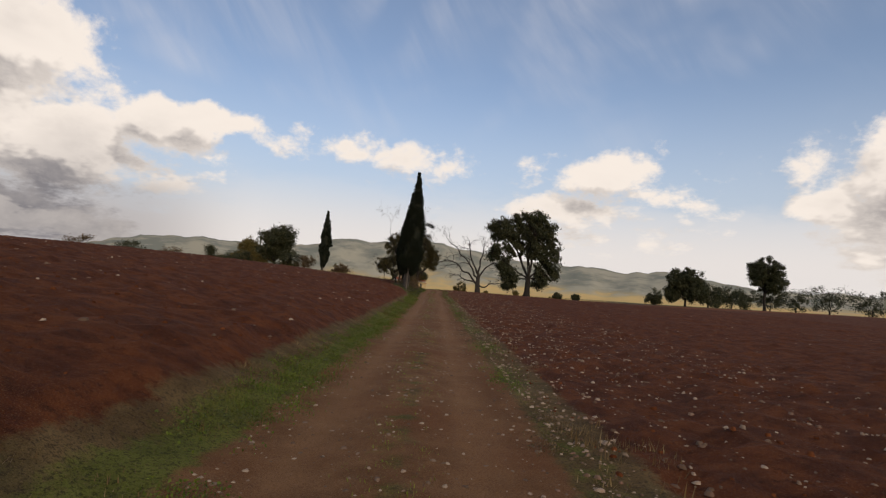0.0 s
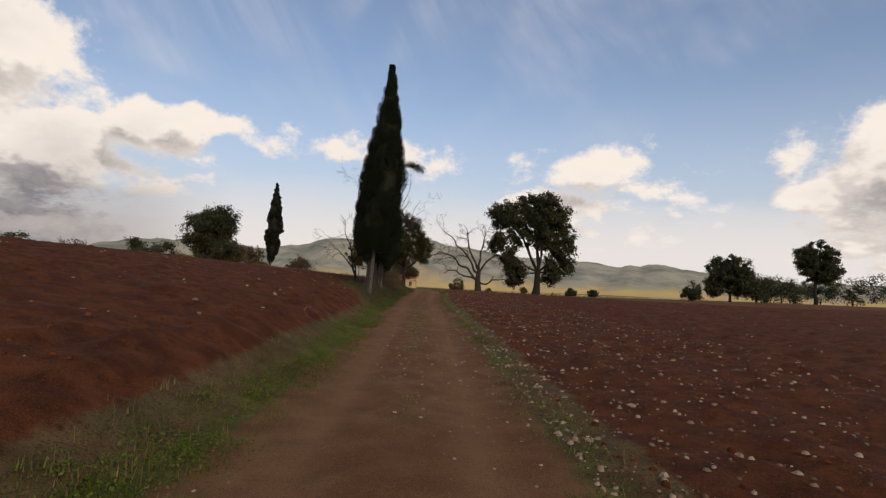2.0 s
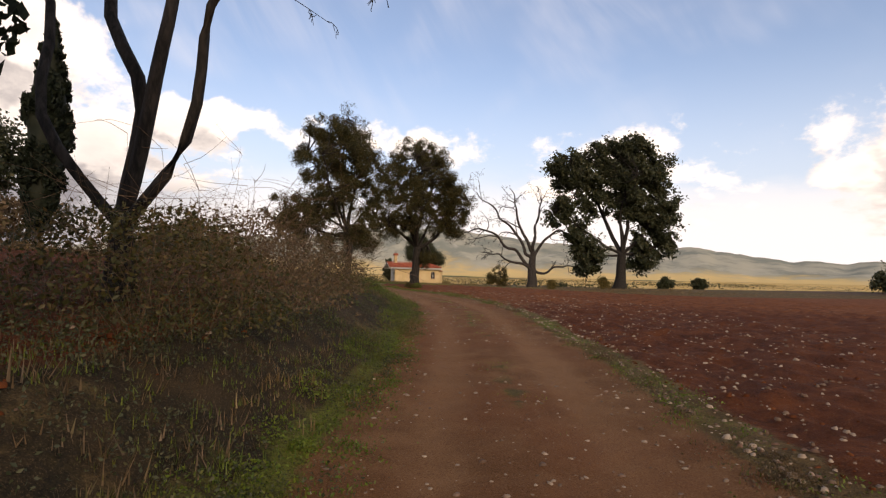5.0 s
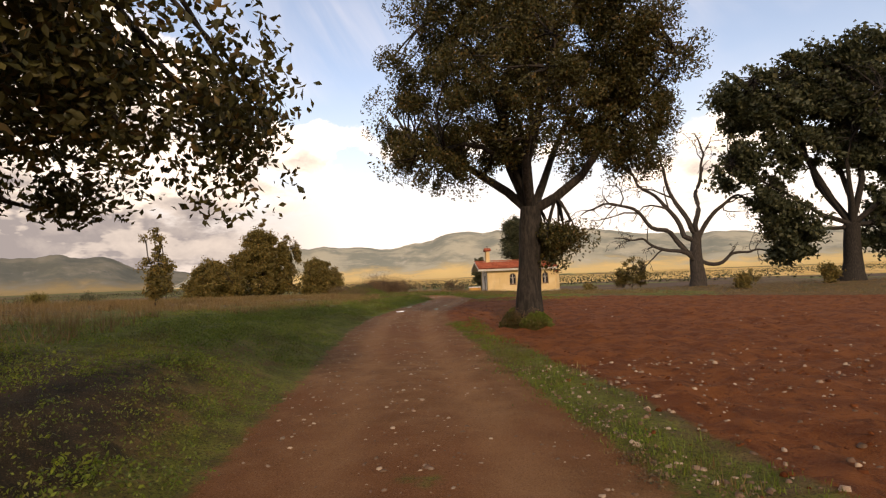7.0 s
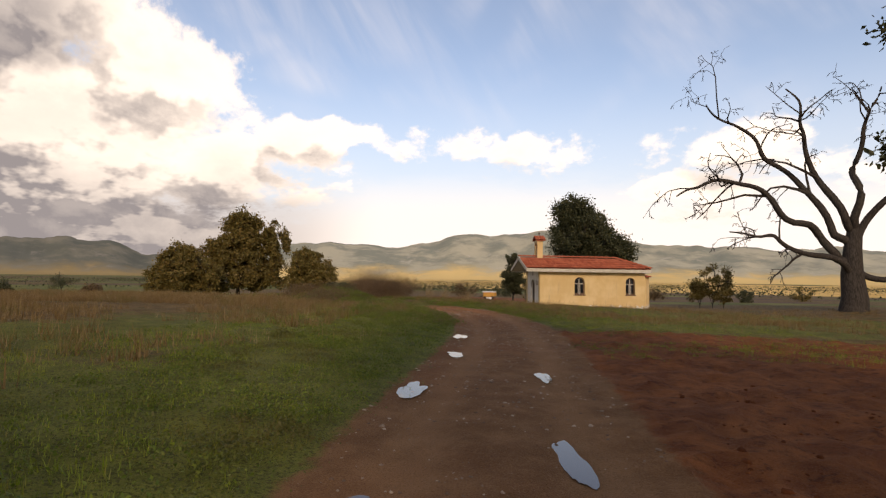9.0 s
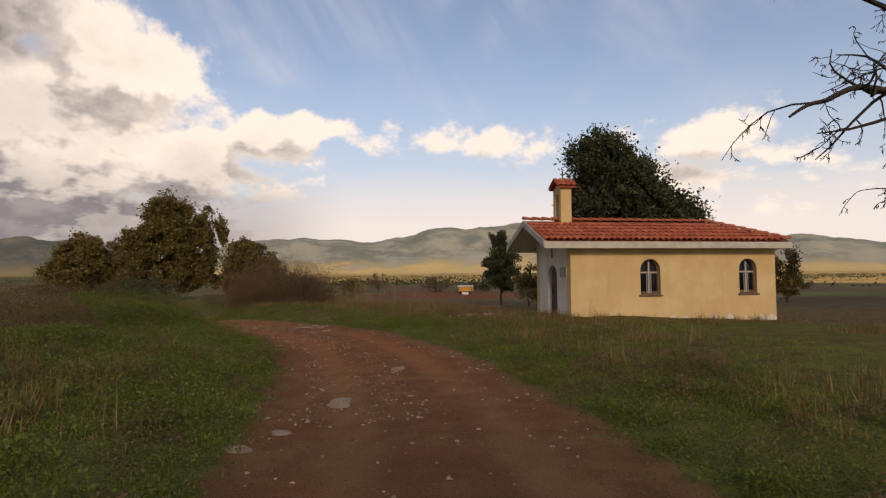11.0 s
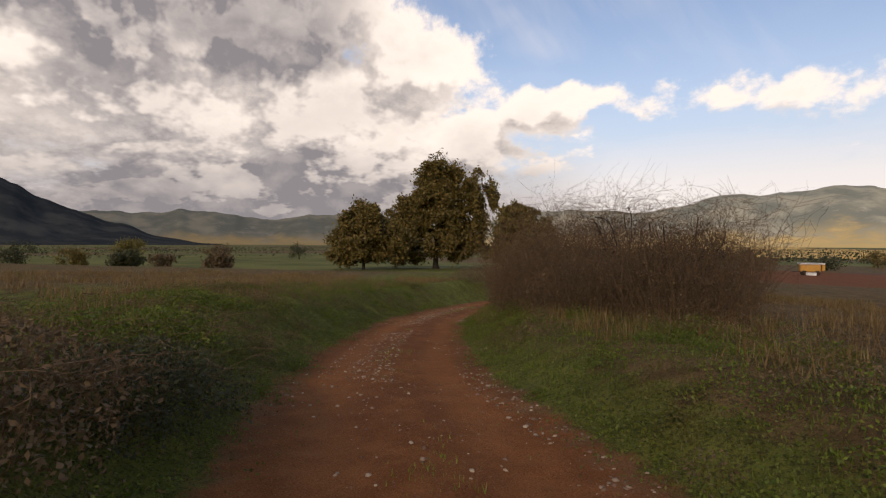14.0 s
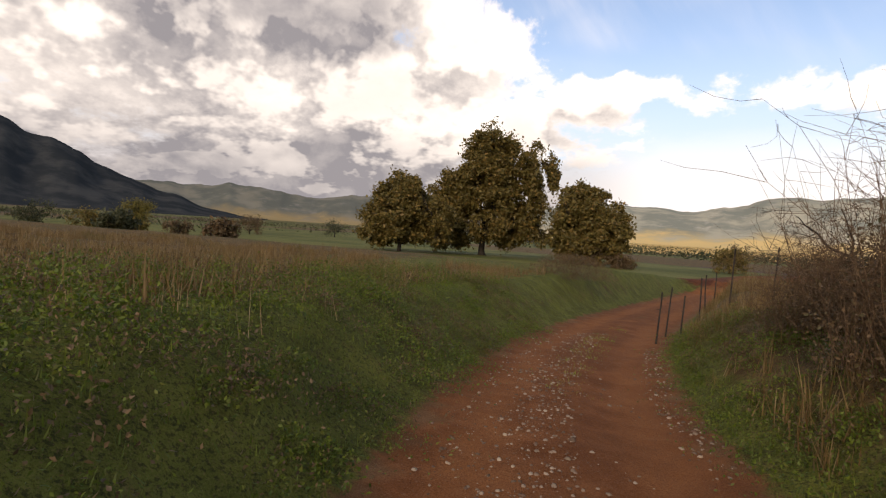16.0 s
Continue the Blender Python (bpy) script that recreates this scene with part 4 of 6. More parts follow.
broadleaf("oak_tree", 28.0, 168.0, 30.0, [(1.8, 0, 20.6, 6.6, 7.0, 7.8), (-8.2, 0, 20.8, 4.6, 5.0, 5.2), (-2.8, 0, 23.0, 3.8, 4.6, 3.8), (7.6, 0, 14.5, 2.8, 4.0, 5.6), (8.0, 0, 9.0, 2.2, 3.0, 3.6), (4.6, 0, 10.0, 2.4, 3.0, 3.4), (3.8, 0, 5.6, 2.6, 3.0, 3.6), (-5.6, 0, 5.8, 3.0, 3.4, 4.0), (-7.4, 0, 10.4, 2.4, 3.0, 3.2), (-11.0, 0, 14.0, 2.6, 3.0, 3.4), (-5.0, 0, 15.4, 3.0, 3.0, 2.4), (3.0, 0, 14.5, 4.0, 4.0, 3.0)], 0.85, 6.5, 0.30, 760, 190, M_EVER,
          "great evergreen oak standing on grass behind the field", 203, (0.4, 0), clump_r=1.2, lumpy=0.10)
bare_tree("dead_tree", 12.5, 170.0, [
    ([(0.00, 0.00, 4.03), (-2.79, -0.62, 6.82), (-6.60, -1.55, 9.61), (-10.68, -2.17, 10.85), (-13.47, -2.48, 9.30)], 0.36),
    ([(0.00, 0.00, 3.10), (-3.05, -1.24, 4.50), (-6.35, -1.86, 6.20), (-9.66, -2.79, 6.35)], 0.30),
    ([(0.00, 0.00, 5.58), (-1.78, 0.46, 8.68), (-4.84, 0.78, 12.40), (-7.87, 0.46, 15.50), (-10.42, 0.46, 17.67)], 0.34),
    ([(0.12, 0.00, 6.51), (-1.78, 0.62, 10.85), (-2.79, 0.62, 15.00), (-4.32, 0.31, 18.60)], 0.34),
    ([(0.25, 0.00, 6.51), (0.51, 0.62, 11.16), (1.27, 0.46, 15.00), (2.79, 0.62, 18.40)], 0.34),
    ([(0.39, 0.00, 5.89), (2.79, -0.46, 9.30), (5.60, 0.31, 10.85), (8.39, -0.31, 9.92)], 0.30),
    ([(0.39, 0.00, 3.41), (3.30, -0.93, 3.41), (6.35, -1.24, 4.34), (9.15, -1.24, 3.10)], 0.26)],
    0.62, "dead leafless oak with gnarled dark limbs", 301, M_DEAD, 4, 0.9, droop=0.36, twig=0.32, gnarl=0.12, wig=0.28, thin=0.022, stem=[(0, 0, -0.1), (0.15, 0, 1.2), (0, 0, 3.1), (0.08, 0, 5.0), (0.3, 0, 6.8)])

broadleaf("young_tree", -10.9, 104.4, 6.0, [(0, 0, 3.6, 1.3, 1.3, 1.4), (-0.8, 0, 2.7, 1.0, 0.9, 0.8)], 0.055, 1.9, 0.052, 40, 240, M_OAK, "thin young oak with sparse brown-green leaves", 204, clump_r=0.5)
bare_tree("leafless_tree", -5.2, 77.5, [([(0.00, 0.00, 1.12), (0.56, 0.00, 3.92), (1.68, 0.28, 7.00), (2.66, 0.28, 10.08)], 0.09), ([(0.00, 0.00, 1.12), (-0.42, 0.28, 4.48), (0.28, 0.42, 7.84), (0.70, 0.42, 11.06)], 0.09), ([(0.00, 0.00, 0.98), (1.26, -0.56, 3.64), (2.80, -0.56, 5.88), (3.64, -0.56, 8.12)], 0.07), ([(0.00, 0.00, 0.98), (-1.40, 0.28, 4.20), (-2.52, 0.28, 7.28), (-2.80, 0.42, 9.80)], 0.07)],
          0.14, "leafless grey tree with fine twigs among cypresses", 310, M_BARK, 4, 0.75, twig=0.36, sides=6, stem=[(0, 0, -0.1), (0, 0, 0.4), (0, 0, 1.0)])

bare_tree("leafless_tree", -4.9, 58.6, [([(0, 0, 0.7), (-0.3, 0.1, 1.9), (-0.8, 0.3, 3.2), (-1.2, 0.6, 4.4)], 0.05), ([(0, 0, 0.7), (0.2, 0.3, 2.1), (0.1, 0.8, 3.6)], 0.05), ([(0, 0, 0.6), (-0.7, 0.5, 1.6), (-1.4, 1.0, 2.3), (-1.9, 1.5, 2.7)], 0.04)],
          0.08, "leafless dark tree in a gap of the cypress row", 311, M_BARK, 3, 0.8, twig=0.38, sides=6, stem=[(0, 0, -0.1), (0, 0, 0.3), (0, 0, 0.8)])

# ---- trees beyond the fields ----
broadleaf("field_tree", -32.4, 102.7, 10.0, [(0, 0, 5.6, 3.5, 3.5, 3.6), (-1.5, 0, 4.0, 2.4, 2.2, 2.0), (1.4, 0, 6.6, 2.4, 2.4, 2.6)], 0.2, 1.6, 0.15, 210, 150, M_EVER, "round leafy tree at the edge of the ploughed field", 210)
broadleaf("field_tree", -52.2, 120.0, 6.4, [(0, 0, 2.7, 2.0, 2.0, 2.0), (0, 0, 4.7, 1.2, 1.2, 1.5)], 0.12, 0.9, 0.16, 40, 110, M_EVER, "small cone-shaped tree at the field edge", 211)
for i, (x, y, s) in enumerate([(-29.06, 99.42, 1.95), (-26.06, 100.94, 1.56), (-38.64, 101.52, 1.69), (-54.01, 108.16, 1.82), (-62.48, 106.16, 2.08), (-19.46, 103.26, 1.17), (-43.64, 105.9, 1.3), (-71.95, 105.5, 2.34), (-91.0, 87.8, 2.86)]):
    broadleaf("hedge_bush", x, y, 2 * s, [(0, 0, 1.1 * s, 1.5 * s, 1.5 * s, 1.0 * s)], 0.06 * s, 0.4 * s, 0.15, 26, 90, M_BRAMBLE if i % 2 else M_EVER, "scrubby bush in the hedge behind the field", 220 + i, category="bush", group="hedge bushes")
broadleaf("hedge_tree", 69.8, 148.6, 11.8, [(0, 0, 6.6, 5.2, 4.6, 4.8), (3.0, 0, 4.6, 3.6, 3.6, 3.2), (-3.4, 0, 4.0, 2.8, 2.8, 2.6)], 0.3, 1.8, 0.24, 240, 120, M_EVER, "dense dark tree in the far hedge", 231, group="far hedge trees")
broadleaf("hedge_tree", 103.5, 166.8, 18.6, [(0, 0, 13.0, 5.2, 5.2, 4.6), (2.4, 0, 9.4, 4.4, 4.4, 3.8), (-2.8, 0, 10.8, 3.4, 3.4, 3.0)], 0.42, 6.0, 0.26, 240, 120, M_EVER, "tall dark tree rising over the far hedge", 232, group="far hedge trees")
for i, (x, y, s) in enumerate([(78, 152, 3.0), (87, 156, 2.8), (94, 161, 2.6), (113, 166, 3.4), (123, 165, 4.0), (134, 162, 3.6), (145, 160, 4.4), (61.5, 150, 1.7), (46, 176, 0.9), (40, 178, 0.9), (158, 158, 4.2), (82, 158, 2.2), (108, 171, 3.0)]):
    broadleaf("hedge_bush", x, y, 2 * s, [(0, 0, 1.3 * s, 1.6 * s, 1.5 * s, 1.2 * s)], 0.06 * s, 0.4 * s, 0.22, 34, 90, M_EVER, "dark evergreen bush in the far hedge", 240 + i, category="bush", group="far hedge bushes", clump_r=0.32 * s + 0.3)

# ---- trees round the chapel and down the slope ----
broadleaf("evergreen_oak", -8.2, 171.2, 9.6, [(0.2, 0, 5.9, 3.3, 3.2, 2.6), (-0.8, 0, 8.3, 2.1, 2.1, 1.8), (2.0, 0, 4.9, 2.3, 2.2, 1.8)], 0.24, 1.8, 0.105, 280, 260, M_EVER, "evergreen oak behind the chapel", 250, lumpy=0.3, clump_r=0.72)
broadleaf("young_tree", -15.3, 180.0, 6.0, [(0, 0, 2.7, 1.35, 1.35, 1.8), (0, 0, 4.7, 0.75, 0.75, 1.3)], 0.09, 1.0, 0.075, 130, 200, M_EVER, "slender young evergreen tree beside the chapel", 251, clump_r=0.38)
for i, (x, y, s) in enumerate([(-13.3, 181.06, 1.6), (-12.3, 178.65, 1.2), (-10.87, 181.3, 1.8), (-12.6, 183.14, 1.6)]):
    broadleaf("shrub", x, y, 2 * s, [(0, 0, 1.2 * s, 1.0 * s, 1.0 * s, 1.0 * s)], 0.04, 0.4, 0.08, 24, 120, M_BRAMBLE if i % 2 else M_OAK_BROWN, "brown leafy shrub behind the chapel", 255 + i, category="bush", group="shrubs by the chapel", clump_r=0.4)
for i, (x, y, s) in enumerate([(7.8, 192.0, 2.3), (6.7, 193.4, 1.6), (9.2, 192.6, 1.8), (24.0, 164.0, 0.9), (14.4, 160.0, 0.6)]):
    broadleaf("shrub", x, y, 2 * s, [(0, 0, 1.4 * s, 0.9 * s, 0.9 * s, 1.1 * s)], 0.05, 0.5, 0.12, 26, 100, M_OAK_BROWN, "brown-leaved bush on the rough grass", 262 + i, category="bush", group="bushes on the grass", clump_r=0.5)
broadleaf("autumn_tree", -85.5, 234.3, 21.0, [(0, 0, 11.5, 6.4, 6.4, 5.6), (0.4, 0, 16.8, 4.6, 4.6, 4.2), (6.4, 3.8, 13.0, 4.2, 4.2, 5.2), (-5.4, -2.6, 9.0, 4.4, 4.8, 4.8), (2.0, 2.0, 5.0, 5.6, 5.6, 3.6), (7.0, 4.0, 6.4, 3.8, 3.8, 4.0), (-5.0, -3.0, 4.2, 4.4, 4.4, 3.6)], 0.5, 3.2, 0.30, 640, 150, M_OAK_BROWN, "large rounded tree in brown autumn leaf", 270, clump_r=1.2, lumpy=0.24, group="autumn trees")
broadleaf("autumn_tree", -90.5, 220.5, 13.0, [(0, 0, 6.0, 5.2, 5.2, 4.6), (0.6, 0, 9.2, 3.6, 3.6, 2.8), (-3.4, -1.0, 3.6, 3.4, 3.8, 3.2), (3.6, 3.0, 4.6, 4.0, 4.0, 3.8)], 0.3, 1.4, 0.27, 440, 140, M_OAK_BROWN, "drooping brown-leaved tree reaching to the ground", 271, clump_r=1.0, lumpy=0.28, group="autumn trees")
broadleaf("autumn_tree", -67.0, 234.0, 12.2, [(0, 0, 6.2, 5.0, 5.0, 3.8), (-0.6, 0, 9.2, 3.2, 3.2, 2.6), (0, 0, 2.8, 4.6, 4.6, 2.4), (4.0, 0, 4.8, 2.8, 2.8, 2.8)], 0.24, 1.4, 0.27, 380, 140, M_OAK_BROWN, "low rounded tree in brown autumn leaf", 272, clump_r=1.0, lumpy=0.28, group="autumn trees")
broadleaf("shrub", -61.5, 233.5, 2.6, [(0, 0, 1.0, 2.0, 1.6, 0.8)], 0.08, 0.5, 0.16, 26, 100, M_BRAMBLE, "dark low bush under the autumn trees", 273, category="bush")
broadleaf("yellow_tree", -109.0, 190.0, 4.9, [(0, 0, 2.6, 2.2, 2.2, 2.2)], 0.1, 0.8, 0.12, 50, 110, M_YELLOW, "small tree with thin yellow-green autumn leaves", 274, lumpy=0.2)
for i, (x, y, s) in enumerate([(-136.79, 191.25, 1.69), (-119.28, 199.26, 1.3), (-90.29, 182.53, 1.04), (-108.7, 189.68, 1.17), (-79.29, 187.79, 0.91), (-156.15, 186.89, 2.21), (-53.16, 252.93, 1.82), (-40.57, 284.94, 2.34), (-29.32, 302.42, 2.08), (-6.18, 315.75, 1.95), (-68.2, 322.21, 3.12), (-110.42, 313.3, 2.86), (-19.17, 343.1, 2.6), (19.06, 304.31, 2.08), (41.54, 291.74, 1.82), (4.27, 246.87, 1.3), (-160.83, 232.66, 2.6), (-184.5, 276.14, 3.38), (69.48, 324.69, 2.34)]):
    broadleaf("scrub_bush", x, y, 2 * s, [(0, 0, 1.0 * s, 1.6 * s, 1.6 * s, 1.0 * s)], 0.06 * s, 0.4 * s, 0.2, 24, 80, (M_OAK_BROWN, M_BRAMBLE, M_EVER)[i % 3], "scattered scrub bush in the valley fields", 280 + i, category="bush", group="valley scrub", clump_r=0.4 * s + 0.25)
for i, (x, y, h) in enumerate([(-24.57, 124.76, 5.07), (-22.09, 121.74, 2.21), (-31.84, 134.18, 2.86)]):
    broadleaf("sapling", x, y, h, [(0, 0, h * 0.42, 0.20 * h, 0.20 * h, 0.16 * h), (0, 0, h * 0.64, 0.14 * h, 0.14 * h, 0.18 * h), (0, 0, h * 0.86, 0.05 * h, 0.05 * h, 0.14 * h)], 0.035, h * 0.35, 0.07, 40, 60, M_OAK_BROWN, "thin sapling with few brown leaves in rough grass", 305 + i, group="saplings", clump_r=0.32)
bare_tree("fruit_tree", -32.4, 180.6, [([(0, 0, 0.9), (-0.6, 0, 1.5), (-1.0, 0.1, 1.9), (-1.3, 0.1, 2.2)], 0.04), ([(0, 0, 0.9), (-0.2, 0, 1.7), (-0.5, 0.1, 2.4)], 0.045), ([(0, 0, 0.9), (0.3, 0, 1.6), (0.9, 0.1, 2.4)], 0.045), ([(0, 0, 0.8), (0.7, 0, 1.3), (1.5, 0.1, 1.7)], 0.04)],
          0.085, "small leafless fruit tree in dry grass", 320, M_DEAD, 3, 0.8, twig=0.45, thin=0.004, sides=6, stem=[(0.25, 0, -0.1), (0.12, 0, 0.4), (0, 0, 1.0)])


# ---- thickets ----
def thicket(x, y, r, h, seed, mat, label, n=2600, stems=60, leaf=0.055, name="thicket"):
    """A mound of tangled stems and small leaves."""
    rng = np.random.default_rng(seed)
    z0 = float(height([x], [y], False)[0]) - 0.08
    top = thing(name, label, "bush", x, y, z0, 0, "thickets")
    tubes = Tubes(3)
    for _ in range(stems):
        a, q = rng.uniform(0, 2 * np.pi), r * rng.uniform(0, 0.75) ** 0.7
        base = np.array([q * math.cos(a), q * math.sin(a), 0])
        out = np.array([math.cos(a), math.sin(a), 0]) * rng.uniform(0.0, 0.6) * r + rng.normal(size=3) * 0.18 * r
        tip = base + out
        tip[2] = h * rng.uniform(0.45, 1.4)
        p = bend(rng, base, tip, 6, 0.06, 0.24)
        tubes.add(p, np.linspace(0.0042, 0.0012, 6))
        for _ in range(4):
            b = p[rng.integers(2, 6)]
            tubes.add(bend(rng, b, b + rng.normal(size=3) * (0.24 * r, 0.24 * r, 0.12 * h) + (0, 0, 0.05 * h), 4, 0, 0.2), np.linspace(0.0026, 0.0011, 4))
    put("stem_tangle", tubes.mesh("stem_tangle"), M_TWIG, top, "", "", "stuff")
    u = rng.uniform(0, 1, n) ** 0.45
    a = rng.uniform(0, 2 * np.pi, n)
    zz = rng.uniform(0, 1, n) ** 1.25
    rr = r * u * np.sqrt(np.clip(1 - (zz * 0.92) ** 2.2, 0.05, 1)) * (0.75 + 0.5 * fbm(a * 1.5, zz * 3, 0.7, seed))
    pts = np.stack([rr * np.cos(a), rr * np.sin(a), zz * h * (0.75 + 0.5 * fbm(np.cos(a) * u * 2, np.sin(a) * u * 2, 0.7, seed + 1))], 1)
    v, q = leaf_quads(rng, pts, leaf)
    put("foliage", mesh_np("foliage", v, q), mat, top)


for i, (x, y, r, h) in enumerate([(-24.9, 166.6, 1.2, 1.6), (-26.7, 166.8, 1.2, 1.2), (-28.3, 167.9, 1.2, 1.7), (-29.7, 169.7, 1.1, 1.1), (-31.0, 171.8, 1.2, 1.5), (-27.6, 169.6, 1.5, 2.2), (-25.2, 168.8, 1.5, 1.7), (-29.4, 172.2, 1.6, 2.3), (-32.0, 174.2, 1.0, 1.0)]):
    thicket(x, y, r, h, 400 + i, M_BRAMBLE, "dense thicket of brown brambles and bare stems", 11000, 420, 0.019)
for i, (x, y, r, h, m) in enumerate([(-24.9, 155.4, 1.4, 0.7, M_EVER), (-26.6, 153.6, 1.5, 0.7, M_BRAMBLE), (-22.3, 152.3, 1.1, 0.5, M_WEED), (-26.0, 157.2, 1.2, 0.55, M_BRAMBLE), (-21.0, 148.6, 1.2, 0.45, M_WEED), (-23.4, 150.4, 1.5, 0.8, M_BRAMBLE), (-28.8, 159.2, 1.2, 0.35, M_WEED), (-31.8, 161.2, 1.2, 0.35, M_WEED), (-27.0, 158.6, 1.0, 0.5, M_EVER), (-34.8, 164.0, 1.2, 0.32, M_WEED), (-40.8, 183.0, 1.5, 0.8, M_BRAMBLE)]):
    thicket(x, y, r, h, 430 + i, m, "low tangle of brambles and weeds on the bank", 9000, 50, 0.02, "bramble_patch")
for i, (x, y, r, h) in enumerate([(-4.4, 76.5, 1.5, 1.1), (-4.6, 79.0, 1.6, 1.3), (-4.9, 83.0, 1.6, 1.2), (-5.2, 87.0, 1.5, 0.9), (-3.6, 68.0, 1.1, 0.7), (-4.7, 115.9, 0.5, 0.45), (-5.4, 116.3, 0.42, 0.45), (-5.3, 117.2, 0.45, 0.55)]):
    thicket(x, y, r, h, 450 + i, (M_WEED if i > 4 else M_BRAMBLE) if i % 3 else M_OAK, "brown scrub under the trees beside the track", 8000, 90, 0.026, "undergrowth")
for i, (x, y, h) in enumerate([(-26.4, 167.6, 2.3), (-25.0, 167.2, 2.0), (-28.0, 168.6, 1.8), (-29.9, 171.0, 1.25), (-30.9, 172.6, 1.25), (-27.2, 169.6, 2.4)]):
    bare_tree("bare_shrub", x, y, [([(0, 0, 0), (dx * 0.3, dy * 0.3, h * 0.45), (dx, dy, h * k)], 0.007) for dx, dy, k in ((0.2, 0.1, 1.0), (-0.6, 0.3, 0.88), (0.7, -0.2, 0.86), (-0.2, -0.6, 0.9), (0.3, 0.6, 0.8))], 0.05, "leafless thorny shrub standing out of the thicket", 330 + i, M_DEAD, 4, 0.9, "bush", twig=0.24, sides=5, thin=0.0038, wig=0.34, gnarl=0.2)
for i, (x, y) in enumerate([(-20.9, 165.0), (-20.0, 166.6), (-16.6, 158.6)]):
    rng = np.random.default_rng(360 + i)
    top = thing("reed_clump", "clump of tall pale dry stalks", "grass", x, y, float(height([x], [y], False)[0]) - 0.05, 0, "reed clumps")
    kinds = []
    for _ in range(7):
        tubes = Tubes(4)
        p = bend(rng, (0, 0, 0), (rng.normal() * 0.12, rng.normal() * 0.12, 1.0), 6, 0, 0.06)
        tubes.add(p, np.linspace(0.006, 0.002, 6))
        for k in (2, 3, 4):
            tubes.add(bend(rng, p[k], p[k] + np.array([rng.normal() * 0.1, rng.normal() * 0.1, 0.12]), 4, 0.1, 0.1), np.array([0.004, 0.006, 0.004, 0.001]), 3)
        kinds.append(tubes.mesh("stalk"))
    for _ in range(70):
        ob = put("stalk", kinds[rng.integers(0, 7)], M_STRAW, top)
        b = rng.normal(size=2) * 0.2
        h = rng.uniform(0.45, 1.45) * (1.0 if i < 2 else 0.6)
        ob.matrix_local = Matrix.Translation((b[0], b[1], 0)) @ Matrix.Rotation(rng.uniform(0, 6.28), 4, "Z") @ Matrix.Rotation(rng.normal() * 0.1, 4, "X") @ Matrix.Diagonal((1, 1, h, 1))


# ---- hedgerows and scrub far over the valley ----
def far_hedges(seed, count):
    rng = np.random.default_rng(seed)
    pts = []
    for _ in range(count):
        a, r = math.radians(rng.uniform(-118, 38)), rng.uniform(240, 1000)
        cx, cy = -12 + r * math.sin(a), 130 + r * math.cos(a)
        turn = a + math.pi / 2 + rng.normal() * 0.22
        m = int(rng.uniform(120, 520))
        L = rng.uniform(30, 150) * (0.6 + r / 600)
        u = rng.uniform(-1, 1, m)
        tall = rng.uniform(1.2, 3.4) * (0.35 + fbm(u * L, u * 0, 14.0, seed + m, 3) * 1.5)
        x, y = cx + u * L * math.sin(turn) + rng.normal(size=m) * 1.2, cy + u * L * math.cos(turn) + rng.normal(size=m) * 1.2
        pts.append(np.stack([x, y, height(x, y, False) + rng.uniform(0, 1, m) * tall], 1))
    pts = np.concatenate(pts)
    v, q = leaf_quads(rng, pts, 0.75)
    put("far_hedgerows", mesh_np("far_hedgerows", v, q), M_EVER, None, "dark hedgerows and scrub far over the valley fields", "hedge", "stuff")


far_hedges(71, 90)

# ---- the chapel ----
CH_L, CH_D, CH_H = 7.67, 3.2, 2.46           # length, depth, wall height
CH_X, CH_Y, CH_RZ = -11.55, 158.6, 20.0


def arch(w, h, n=10):
    """The outline of an arched opening, from its lower left corner round to its lower right."""
    r = w / 2
    return [(-r, 0)] + [(-r * math.cos(math.pi * i / n), h - r + r * math.sin(math.pi * i / n)) for i in range(n + 1)] + [(r, 0)]


def wall_piece(bm, outline, y0, y1, swap=False):
    """A slab with the outline (along, up), between two depths."""
    def at(u, d, v):
        return (d, u, v) if swap else (u, d, v)
    a = [bm.verts.new(at(u, y0, v)) for u, v in outline]
    b = [bm.verts.new(at(u, y1, v)) for u, v in outline]
    bm.faces.new(a)
    bm.faces.new(b[::-1])
    for i in range(len(a)):
        j = (i + 1) % len(a)
        bm.faces.new((a[j], a[i], b[i], b[j]))


def wall_with_openings(length, h, openings, y0, y1, swap=False, start=0.0):
    """Openings: middle, sill height, width, height."""
    bm = bmesh.new()
    u = start
    for c, sill, w, oh in openings:
        wall_piece(bm, [(u, 0), (c - w / 2, 0), (c - w / 2, h), (u, h)], y0, y1, swap)
        if sill > 0.02:
            wall_piece(bm, [(c - w / 2, 0), (c + w / 2, 0), (c + w / 2, sill), (c - w / 2, sill)], y0, y1, swap)
        top = [(c + a, sill + b) for a, b in arch(w, oh)[1:-1]]
        wall_piece(bm, [(c - w / 2, h)] + top + [(c + w / 2, h)], y0, y1, swap)
        u = c + w / 2
    wall_piece(bm, [(u, 0), (length, 0), (length, h), (u, h)], y0, y1, swap)
    bmesh.ops.remove_doubles(bm, verts=bm.verts, dist=1e-4)
    bmesh.ops.recalc_face_normals(bm, faces=bm.faces)
    return bm


